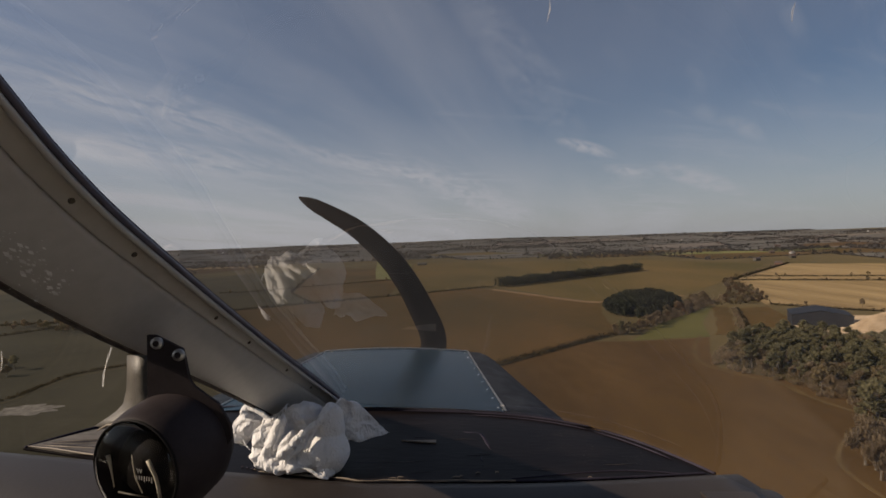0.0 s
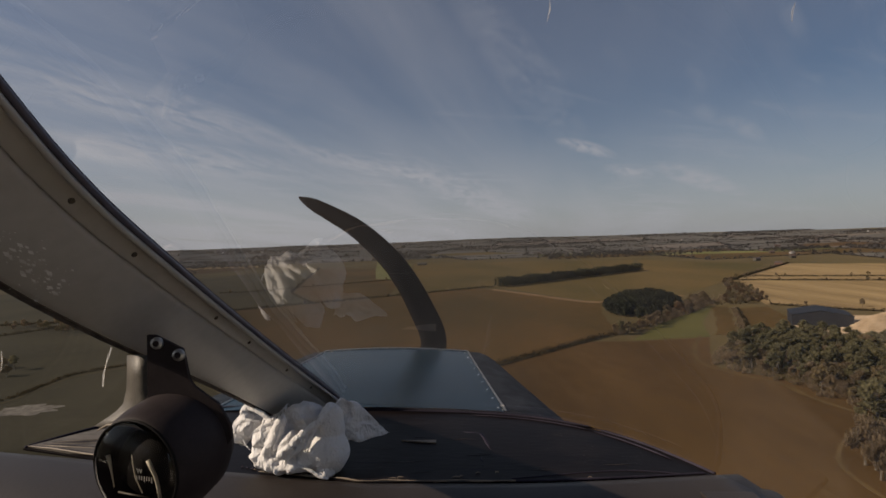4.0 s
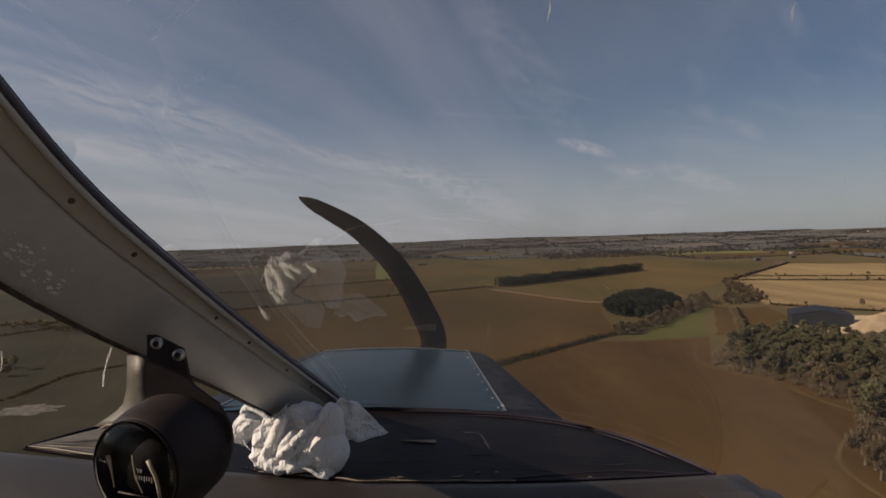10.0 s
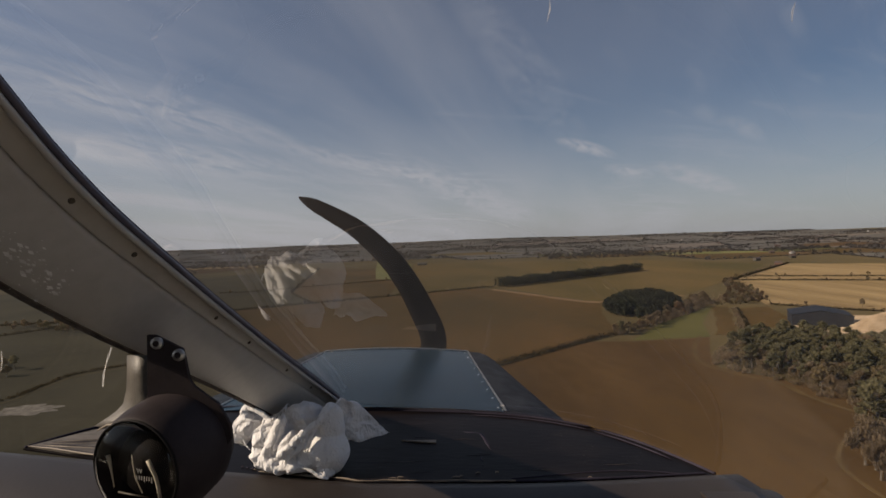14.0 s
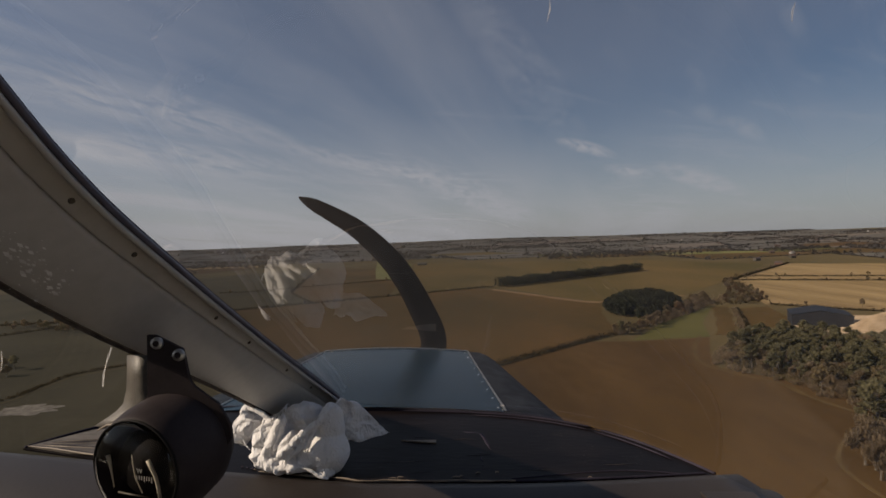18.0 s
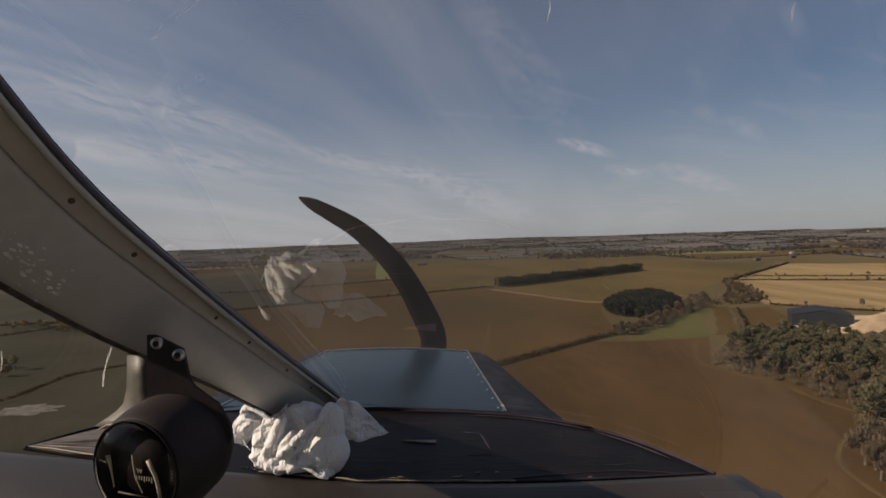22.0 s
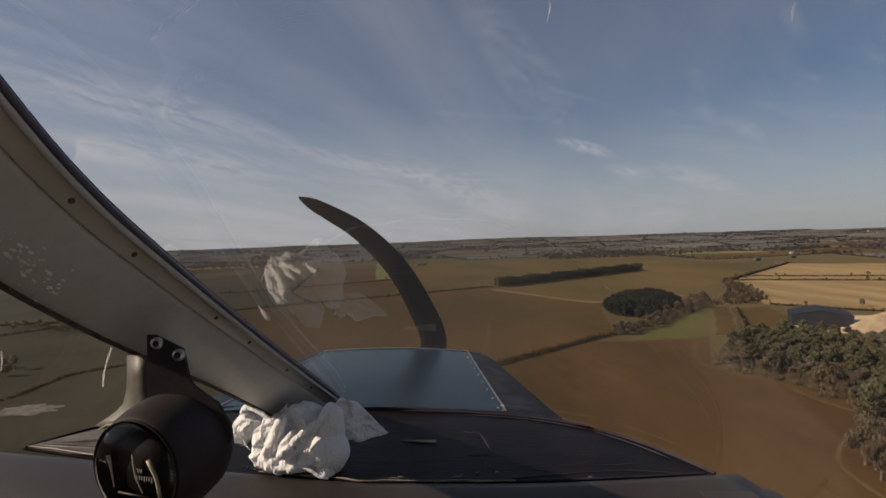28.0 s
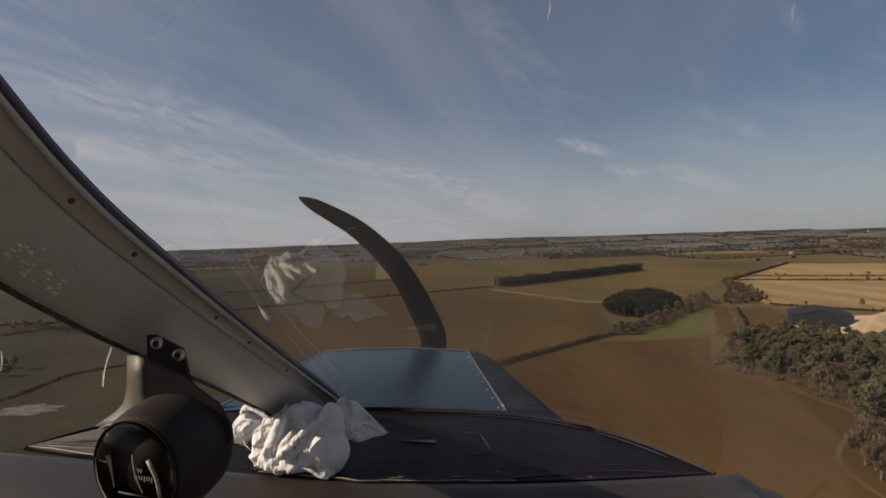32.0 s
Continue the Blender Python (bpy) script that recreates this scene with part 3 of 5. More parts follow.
def hedge(pts, width, height, seed, gaps=0.06):
    rng = np.random.default_rng(seed)
    P = spline([(x, y, 0) for x, y in pts], 5)
    centres, spreads = [], []
    for a, b in zip(P, P[1:]):
        n = max(1, int((b - a).length / (width * 0.42)))
        for k in range(n):
            if rng.random() < gaps:
                continue
            p = a.lerp(b, (k + rng.random()) / n)
            h = height * (0.6 + 0.7 * rng.random())
            centres.append((p.x + rng.normal() * width * 0.12, p.y + rng.normal() * width * 0.12, h * 0.42 + rise(p.x, p.y)))
            spreads.append((width * 0.62, width * 0.62, h * 0.62))
    V, F = leaf_cloud(rng, centres, spreads, 34, 0.20 + 0.06 * height, 1.2)
    ob = mesh_np("hedge", V, F, [M_HEDGE])
    return tagged(ob, "low dark brown winter hedge between fields", "hedge", "field hedges", "stuff")


hedge([(-70, 210), (-20, 246), (28, 289), (94, 348), (118, 366)], 3.6, 2.9, 1, 0.02)
hedge([(-268, 552), (-147, 625), (-50, 684), (47, 744), (70, 752)], 3.8, 2.9, 2, 0.0)
hedge([(-340, 795), (-285, 813), (-234, 857), (-150, 915), (-68, 969)], 3, 2.2, 3)
hedge([(-820, 498), (-420, 516), (-268, 552)], 3, 2.4, 4)
hedge([(404, 738), (480, 704), (558, 667), (640, 630), (722, 593)], 3, 2.4, 5)
hedge([(450, 794), (560, 742), (690, 686), (800, 640)], 3, 2.4, 13)
hedge([(404, 742), (495, 842), (600, 958), (688, 1056)], 4, 3.0, 6)
hedge([(300, 488), (355, 428), (440, 400), (600, 328)], 3, 2.5, 7)
hedge([(-262, 556), (-240, 398), (-160, 300), (-68, 212), (-78, 55), (-82, -200)], 3, 2.3, 8)
hedge([(200, 352), (224, 392), (260, 470)], 2.2, 1.6, 9)
hedge([(290, 236), (320, 120), (309, -40)], 3, 2.6, 10)
hedge([(-160, 630), (-218, 757), (-242, 868), (-350, 1484)], 3, 2.4, 11)
hedge([(-400, -4), (-230, 24), (-80, 55)], 3, 2.4, 12)
hedge([(-221, 247), (-212, 254), (-213, 278), (-213, 299), (-204, 310), (-190, 321), (-161, 326)], 2.4, 1.6, 21)
hedge([(-387, 440), (-373, 464), (-363, 498), (-362, 565), (-349, 617)], 3, 2.2, 22)
ribbon("track", "pale worn track beside a hedge", [(-218, 242), (-209, 249), (-210, 273), (-210, 294), (-201, 305), (-187, 316), (-158, 321)], 2.2, M_BASE, 0.22)


def shelter_belt():
    rng = np.random.default_rng(11)
    centres, spreads = [], []
    a, b = Vector((77, 747)), Vector((369, 996))
    side = Vector((b.y - a.y, a.x - b.x)).normalized()
    for k in range(78):
        for row in range(4):
            p = a.lerp(b, (k + rng.random() * 0.7) / 78) + side * ((row - 1.5) * 5 + rng.normal() * 0.8)
            h = 12 + 3 * rng.random() + 1.5 * math.sin(k * 0.5)
            for z in (0.25, 0.55, 0.82):
                centres.append((p.x + rng.normal() * 0.6, p.y + rng.normal() * 0.6, h * z))
                spreads.append((3.0, 3.0, h * 0.2))
    V, F = leaf_cloud(rng, centres, spreads, 34, 0.62, 1.2)
    ob = mesh_np("shelter_belt", V, F, [M_SHADED_PINE])
    tagged(ob, "long dark shelter belt of pines across the fields", "woods", kind="stuff")


shelter_belt()


def scrub(pts, width, height, seed, mat, label):
    """Loose bushes in a band along a line."""
    rng = np.random.default_rng(seed)
    P = spline([(x, y, 0) for x, y in pts], 5)
    centres, spreads = [], []
    for a, b in zip(P, P[1:]):
        for k in range(max(2, int((b - a).length / 1.1))):
            p = a.lerp(b, rng.random())
            h = height * (0.35 + 0.75 * rng.random() ** 1.5)
            centres.append((p.x + rng.normal() * width * 0.4, p.y + rng.normal() * width * 0.4, h * 0.45))
            spreads.append((h * 0.42, h * 0.42, h * 0.55))
    V, F = leaf_cloud(rng, centres, spreads, 70, 0.11, 4.0, 0.35)
    return tagged(mesh_np("undergrowth", V, F, [mat]), label, "bushes", kind="stuff")


scrub([(140, 270), (148, 254), (157, 236), (157, 213), (167, 190), (200, 176), (250, 198), (300, 224)], 5, 5.0, 31, M_TWIG, "bare undergrowth along the wood's edge")
scrub([(146, 262), (160, 238), (163, 214), (174, 196), (202, 184), (250, 206)], 9, 6.0, 32, M_OAK, "brown leafy undergrowth at the wood's edge")
scrub([(140, 274), (164, 308), (196, 330), (224, 334)], 5, 5.0, 33, M_TWIG, "bare undergrowth along the wood's edge")
scrub([(116, 364), (150, 396), (200, 446), (250, 502), (300, 560)], 7, 4.5, 34, M_TWIG, "grey brown bushes along the hedge line")
scrub([(262, 496), (320, 540), (384, 704)], 12, 4.0, 35, M_OAK, "brown scrub beside the stubble field")
scrub([(200, 356), (226, 404), (258, 470)], 4, 2.5, 36, M_TWIG, "thin bushes along the double track")


# ---- the far patchwork of fields, hedges and woods
def build_distance():
    rnd, rng = random.Random(21), np.random.default_rng(21)
    cell_x, cell_y = 330, 250
    pts = {}
    for i in range(-15, 16):
        for j in range(-19, 20):
            pts[i, j] = (i * cell_x + rnd.uniform(-95, 95) + 40 * math.sin(j), j * cell_y + rnd.uniform(-70, 70) + i * 30)
    near = [(-840, -330), (-840, 980), (-360, 1520), (-250, 1930), (130, 1570), (520, 1420), (700, 1090), (940, 900), (740, 580), (620, 280), (560, -330)]
    V, F, S = [], [], []
    hedge_c, hedge_s, tree_c, tree_s = [], [], [], []
    for i in range(-15, 15):
        for j in range(-19, 19):
            q = [pts[i, j], pts[i + 1, j], pts[i + 1, j + 1], pts[i, j + 1]]
            cx, cy = sum(p[0] for p in q) / 4, sum(p[1] for p in q) / 4
            r = math.hypot(cx, cy)
            if r > 4600 or any(inside(*p, near) for p in q + [(cx, cy)]):
                continue
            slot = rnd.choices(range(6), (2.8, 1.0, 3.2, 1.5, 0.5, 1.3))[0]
            # with distance the fields turn to the colours that hold the haze
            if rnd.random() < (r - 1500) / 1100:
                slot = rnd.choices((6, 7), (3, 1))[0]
            n = 5
            base = len(V)
            for a in range(n + 1):
                for b in range(n + 1):
                    u, w = 0.015 + 0.97 * a / n, 0.015 + 0.97 * b / n
                    x = (q[0][0] * (1 - u) + q[1][0] * u) * (1 - w) + (q[3][0] * (1 - u) + q[2][0] * u) * w
                    y = (q[0][1] * (1 - u) + q[1][1] * u) * (1 - w) + (q[3][1] * (1 - u) + q[2][1] * u) * w
                    V.append((x, y, rise(x, y) + 0.6))
            for a in range(n):
                for b in range(n):
                    k = base + a * (n + 1) + b
                    F.append((k, k + n + 1, k + n + 2, k + 1))
                    S.append(slot)
            if cy < -300:
                continue
            for p0, p1 in ((q[0], q[1]), (q[0], q[3])):
                if rnd.random() < 0.16:
                    continue
                length = math.dist(p0, p1)
                bushy = rnd.random() ** 2
                for k in range(int(length / 9)):
                    t = (k + rnd.random()) / (length / 9)
                    x, y = p0[0] + (p1[0] - p0[0]) * t, p0[1] + (p1[1] - p0[1]) * t
                    h = rnd.uniform(1.5, 3.2)
                    hedge_c.append((x, y, rise(x, y) + h * 0.4)), hedge_s.append((5.5, 5.5, h * 0.6))
                    if rnd.random() < 0.14 + 0.6 * bushy:
                        h = rnd.uniform(5, 13)
                        tree_c.append((x, y, rise(x, y) + h * 0.55)), tree_s.append((h * 0.42, h * 0.42, h * 0.45))
            if rnd.random() < 0.12 + 0.28 * min(1, r / 3000):
                ca, long, wide = rnd.uniform(-0.5, 0.5), rnd.uniform(60, 190), rnd.uniform(20, 60)
                for k in range(int(long * wide / 70)):
                    a, b = rnd.uniform(-long, long), rnd.uniform(-wide, wide)
                    x, y = cx + a * math.cos(ca) - b * math.sin(ca), cy + a * math.sin(ca) + b * math.cos(ca)
                    h = rnd.uniform(8, 14)
                    tree_c.append((x, y, rise(x, y) + h * 0.5)), tree_s.append((h * 0.42, h * 0.42, h * 0.5))
    far = mesh_np("far_fields", V, F, [M_CROP, M_PLOUGH, M_GRASS, M_PLOUGH_B, M_STUBBLE, M_PALE, M_HAZE_CROP, M_HAZE_SOIL], S)
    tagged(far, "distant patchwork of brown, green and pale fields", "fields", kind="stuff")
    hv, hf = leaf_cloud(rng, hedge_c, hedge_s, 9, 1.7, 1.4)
    tagged(mesh_np("far_hedges", hv, hf, [M_HAZE_WOODS]), "distant dark hedges between fields", "hedge", kind="stuff")
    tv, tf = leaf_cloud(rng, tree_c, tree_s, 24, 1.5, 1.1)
    tagged(mesh_np("far_woods", tv, tf, [M_HAZE_WOODS]), "distant winter woods in hazy grey brown", "woods", kind="stuff")


build_distance()


# single trees standing in the hedges
spot = random.Random(41)
for (x0, y0), (x1, y1), n in (((404, 738), (722, 593), 9), ((450, 794), (800, 640), 8), ((404, 742), (688, 1056), 12), ((300, 488), (600, 328), 7),
                              ((-268, 552), (47, 744), 4), ((-242, 868), (-350, 1484), 8), ((-340, 795), (-68, 969), 5), ((-820, 498), (-268, 552), 7)):
    for k in range(n):
        t = (k + spot.uniform(0.1, 0.9)) / n
        plant(spot.choice(OAKS + BARES + BARES), x0 + (x1 - x0) * t, y0 + (y1 - y0) * t, spot.uniform(0.35, 0.65), spot.uniform(0, 360))


# ---- buildings
def house(x, y, turn, w, d, h, pitch, wall_mat, label, category="house", name="house", roof_mat=None, windows=True):
    t = thing(name, label, category, "", pose(x, y, rise(x, y), 0, 0, turn))
    bm = box(bmesh.new(), (-w / 2, -d / 2, -0.3), (w / 2, d / 2, h))
    part("wall", bm, wall_mat, t)
    bm = bmesh.new()
    o = 0.4
    for s in (-1, 1):
        loft(bm, [[(sx * (w / 2 + o), s * (d / 2 + o), h - 0.2), (sx * (w / 2 + o), 0, h + pitch), (sx * (w / 2 + o), 0, h + pitch + 0.25),
                   (sx * (w / 2 + o), s * (d / 2 + o), h + 0.05)] for sx in (-1, 1)])
    roof = part("roof", bm, roof_mat or M_TILE, t)
    bm = loft(bmesh.new(), [[(sx * (w / 2 - 0.02), -d / 2, h), (sx * (w / 2 - 0.02), d / 2, h), (sx * (w / 2 - 0.02), 0, h + pitch)] for sx in (-1, 1)])
    part("gable", bm, wall_mat, t)
    if windows:
        part("chimney", box(bmesh.new(), (w * 0.28, -0.5, h), (w * 0.28 + 1.0, 0.5, h + pitch + 1.3)), M_BRICK, roof)
        for s in (-1, 1):
            for fl in range(int(h / 2.6)):
                for k in range(int(w / 3)):
                    wx = -w / 2 + (k + 0.5) * w / int(w / 3)
                    part("window", box(bmesh.new(), (wx - 0.55, s * d / 2 - 0.06, 0.9 + fl * 2.7), (wx + 0.55, s * d / 2 + 0.06, 2.2 + fl * 2.7)), M_WINDOW, t)
        part("door", box(bmesh.new(), (-0.5, -d / 2 - 0.09, 0), (0.5, -d / 2 + 0.02, 2.1)), M_WINDOW, t)
    return t


house(272, 384, 62, 30, 36, 8.0, 3.4, M_ROOFDARK, "large dark sheeted farm barn beside the wood", "barn", "barn", M_ROOFDARK, False)
house(400, 96, 12, 16, 10, 7.2, 3.2, M_WALL, "white rendered country house among trees")
house(470, 150, 40, 10, 8, 5.4, 3.0, M_BRICK, "brick village house with a tiled roof")
house(520, 190, -20, 12, 8, 5.4, 3.0, M_WALL, "pale village house with a tiled roof")
house(505, 110, 70, 9, 7, 5.0, 3.0, M_BRICK, "brick village house with a tiled roof")
house(-62, 1496, 8, 26, 12, 4.5, 3.0, M_YARD, "long pale farm shed in distant fields", "shed", "shed", M_YARD, False)
house(640, 1010, -30, 12, 8, 5, 3.0, M_BRICK, "brick farmhouse beyond the stubble fields")
house(700, 1180, 20, 14, 8, 5, 3.0, M_YARD, "pale grey farmhouse beyond the stubble fields")
house(820, 1240, 5, 12, 8, 5, 3.0, M_YARD, "pale farmhouse among distant hedges")
rv = random.Random(77)
for _k in range(34):
    _a, _r = radians(rv.uniform(-26, 42)), rv.uniform(1700, 3900)
    house(_r * math.sin(_a), _r * math.cos(_a), rv.uniform(0, 180), rv.uniform(10, 24), 9, rv.uniform(4, 6), 3, rv.choice((M_WALL, M_YARD, M_TILE)),
          "distant farm building among hedges", "farm building", "farm_building", M_TILE, False)


def heap(x, y, r, h, seed):
    bm = bmesh.new()
    rings = []
    for k in range(9):
        q = k / 8
        rr = r * (1 - q) ** 0.8 + 0.3
        rings.append([(math.cos(a) * rr * (1 + 0.22 * noise.noise(Vector((math.cos(a) * 2, math.sin(a) * 2, seed + q)))),
                       math.sin(a) * rr * 0.8 * (1 + 0.22 * noise.noise(Vector((math.cos(a) * 2, math.sin(a) * 2, seed + 9 + q)))),
                       h * q + 0.4 * noise.noise(Vector((math.cos(a) * 3, math.sin(a) * 3, q * 4 + seed)))) for a in [2 * math.pi * i / 28 for i in range(28)]])
    loft(bm, rings)
    ob = part("sand_heap", bm, M_SAND, smooth=True)
    ob.location = (x, y, 0.1)
    return tagged(ob, "tall pale heap of sand in the works yard", "sand heap", "sand heaps")


for _h in ((290, 352, 19, 11, 1), (312, 372, 16, 9, 2), (322, 336, 17, 10, 3), (330, 372, 10, 5, 4), (272, 322, 9, 4, 5)):
    heap(*_h)


def caravan():
    t = thing("caravan", "white touring caravan parked on grass", "caravan", "caravans along the field edge")
    rings = []
    for x in (-1.1, 1.1):
        rings.append([(x, y, z) for y, z in ((-2.6, 0.5), (2.6, 0.5), (2.75, 1.2), (2.2, 2.45), (1.6, 2.6), (-2.0, 2.6), (-2.6, 2.2))])
    part("body", loft(bmesh.new(), rings), M_VAN, t)
    for s in (-1, 1):
        part("window", box(bmesh.new(), (s * 1.1 - 0.03, -1.2, 1.3), (s * 1.1 + 0.03, 0.9, 1.95), 0.01), M_WINDOW, t)
        bm = bmesh.new()
        tube(bm, [(s * 1.0 - 0.1, 0, 0.33), (s * 1.0 + 0.1, 0, 0.33)], 0.33, 14)
        part("wheel", bm, M_TYRE, t)
    part("tow_bar", box(bmesh.new(), (-0.06, 2.6, 0.42), (0.06, 3.9, 0.52)), M_STEEL, t)
    return t


van = caravan()
van.matrix_world = pose(262, -150, 0.16, 0, 0, 80)
for _k in range(1, 14):
    copy_thing(van, pose(262 + 9.5 * _k, -150 + 3.0 * _k, 0.16, 0, 0, 80 + 9 * math.sin(_k * 2.3)))


# ---- lorries and skips in the works yard
def lorry():
    t = thing("lorry", "small tipper lorry parked in the sandy works yard", "lorry", "vehicles in the works yard")
    part("cab", box(bmesh.new(), (-1.2, 1.6, 0.6), (1.2, 3.4, 2.9), 0.15), M_VAN, t, "white cab")
    part("chassis", box(bmesh.new(), (-1.0, -3.6, 0.6), (1.0, 1.6, 0.95)), M_TYRE, t)
    part("tipper_bed", loft(bmesh.new(), [[(-1.25, y, 1.0), (1.25, y, 1.0), (1.35, y, 2.3), (-1.35, y, 2.3)] for y in (-3.7, 1.4)]), M_BRICK, t, "rusty orange tipper bed")
    part("windscreen", box(bmesh.new(), (-1.0, 3.38, 1.7), (1.0, 3.44, 2.6)), M_WINDOW, t)
    for s in (-1, 1):
        for y in (2.4, -2.2):
            part("wheel", tube(bmesh.new(), [(s * 0.85, y, 0.5), (s * 1.2, y, 0.5)], 0.5, 14), M_TYRE, t)
    return t


truck = lorry()
truck.matrix_world = pose(300, 340, 0.28, 0, 0, 40)
for _x, _y, _r in ((322, 348, 100), (312, 384, 10), (292, 322, 160), (334, 336, 60), (344, 360, 130)):
    copy_thing(truck, pose(_x, _y, 0.28, 0, 0, _r))


def skip(x, y, r, mat, label):
    ob = part("skip", loft(bmesh.new(), [[(-1.6, s * 0.9, 1.3), (1.6, s * 0.9, 1.3), (1.0, s * 0.9, 0.0), (-1.0, s * 0.9, 0.0)] for s in (-1, 1)]), mat)
    ob.matrix_world = pose(x, y, 0.28, 0, 0, r)
    return tagged(ob, label, "skip", "skips in the works yard")


for _k in range(7):
    skip(286 + 8 * _k + 3 * math.sin(_k * 3), 366 - 5 * _k + 8 * math.cos(_k * 2), 37 * _k, (M_VAN, M_BRICK, M_STEEL)[_k % 3],
         ("white steel skip in the yard", "rust coloured steel skip in the yard", "grey steel skip in the yard")[_k % 3])


# ---------------------------------------------------------------- the aircraft
aircraft = thing("aircraft", "light aircraft in flight with a blue grey cowling", "aircraft", "", CABIN)
DASH_Z = -0.352

# windscreen base: an arc in plan, from the left end to the right end
ENDS = (Vector((-0.74, 0.935)), Vector((0.425, 0.825)))
APEX_OUT = 0.275


def base_arc(n):
    a, b = ENDS
    out = []
    for i in range(n + 1):
        t = 0.5 - 0.5 * math.cos(math.pi * i / n)
        s = 1 - abs(2 * t - 1) ** 5
        p = a.lerp(b, t)
        out.append((p.x, p.y + APEX_OUT * s))
    return out


ARC = base_arc(40)

# glareshield: the black shelf under the windscreen
slab_out = [(x, y - 0.004) for x, y in ARC]
part("glareshield", slab(bmesh.new(), slab_out + [(0.36, 0.818), (0.10, 0.800), (-0.12, 0.796), (-0.50, 0.86)], DASH_Z - 0.003, DASH_Z), M_GLARE, aircraft, "glossy black glareshield shelf")
bm = tube(bmesh.new(), [(x, y, DASH_Z + 0.001) for x, y in ARC], 0.0026, 8)
part("windscreen_seal", bm, M_SEAL, aircraft, "black rubber windscreen seal", True)
part("scuttle", box(bmesh.new(), (-0.36, 0.99, DASH_Z - 0.03), (0.145, 1.16, DASH_Z - 0.009), 0.002), M_SEAL, aircraft, "black scuttle before the cowling")
# padded dash before it
prof = [(0.0, 0.0), (-0.010, 0.008), (-0.030, 0.010), (-0.10, 0.0), (-0.18, -0.03), (-0.24, -0.09), (-0.25, -0.16)]


def dash_ring(x):
    y0 = 0.80 + max(0, -x - 0.12) * 0.19 + 0.028 * max(0, (x - 0.10) / 0.30) ** 1.4
    fall = -0.05 * max(0, (x - 0.45) / 0.08) ** 2
    return [(x, y0 + dy, DASH_Z - 0.007 + dz + fall) for dy, dz in prof] + [(x, y0 - 0.20, DASH_Z - 0.2), (x, y0, DASH_Z - 0.06)]


part("dash_pad", loft(bmesh.new(), [dash_ring(-0.86 + 1.38 * k / 24) for k in range(25)]), M_PAD, aircraft, "brown grey padded dash top", True)
bm = bmesh.new()
tube(bm, [(-0.29 + 0.40 * k / 20, 0.798 + max(0, -(-0.29 + 0.40 * k / 20) - 0.12) * 0.19 + 0.0015 * math.sin(k * 1.3), DASH_Z + 0.002 + 0.0006 * math.sin(k * 2.1)) for k in range(21)], [0.0012 + 0.0006 * math.sin(k * 1.9) for k in range(21)], 6)
part("trim_strip", bm, M_TRIM, aircraft, "worn tan edge trim")
bm = bmesh.new()
tube(bm, [(0.11 + 0.30 * k / 12, 0.800 + 0.028 * (k / 12) ** 1.4, DASH_Z + 0.0005) for k in range(13)], 0.002, 6)
part("edge_strip", bm, M_SEAL, aircraft)
bm = tube(bmesh.new(), spline([(0.105, 0.808, DASH_Z), (0.154, 0.818, DASH_Z), (0.228, 0.832, DASH_Z), (0.284, 0.8387, DASH_Z), (0.336, 0.8344, DASH_Z), (0.384, 0.824, DASH_Z)], 4), 0.0013, 6)
part("shelf_edge_fold", bm, M_SEAL, aircraft, "rubbed fold along the shelf's edge", True)
bm = slab(bmesh.new(), [(-0.076, 0.9655), (-0.040, 0.9585), (-0.0125, 0.9545), (-0.0125, 0.968), (-0.040, 0.9672)], DASH_Z + 0.0005, DASH_Z + 0.0025)
part("label_strip", bm, M_TRIM, aircraft, "small pale tapering strip on the shelf")
lip = []
for i in range(25, 37):
    along = (Vector(ARC[i + 1]) - Vector(ARC[i - 1])).normalized()
    lip.append((ARC[i][0] + along.y * 0.016, ARC[i][1] - along.x * 0.016, DASH_Z + 0.001))
bm = tube(bmesh.new(), lip, [0.0006] + [0.0016] * 10 + [0.0006], 8)
part("demister_lip", bm, M_SEAL, aircraft, "raised lip of the demister slot", True)
bm = box(bmesh.new(), (0.38, 0.66, DASH_Z - 0.06), (0.50, 0.80, DASH_Z - 0.006), 0.02)
part("dash_corner", bm, M_PAD, aircraft, "rounded end of the dash", True)
bm = box(bmesh.new(), (0.372, 0.700, DASH_Z - 0.006), (0.45, 0.765, DASH_Z + 0.001), 0.003)
part("corner_plate", bm, M_PAD, aircraft)


# pale worn end of the shelf at the far corner
bm = slab(bmesh.new(), [(-0.735, 0.936), (-0.70, 0.985), (-0.672, 1.022), (-0.60, 1.03), (-0.585, 0.90), (-0.64, 0.905)], DASH_Z + 0.0005, DASH_Z + 0.003)
part("shelf_end", bm, M_SHELFEND, aircraft, "pale worn shelf end")
bm = tube(bmesh.new(), [(-0.735, 0.935, DASH_Z + 0.003), (-0.68, 0.921, DASH_Z + 0.004), (-0.62, 0.903, DASH_Z + 0.003), (-0.57, 0.890, DASH_Z + 0.003)], [0.0008, 0.0014, 0.0018, 0.001], 6)
part("corner_trim", bm, M_TRIM, aircraft, "bright worn trim")
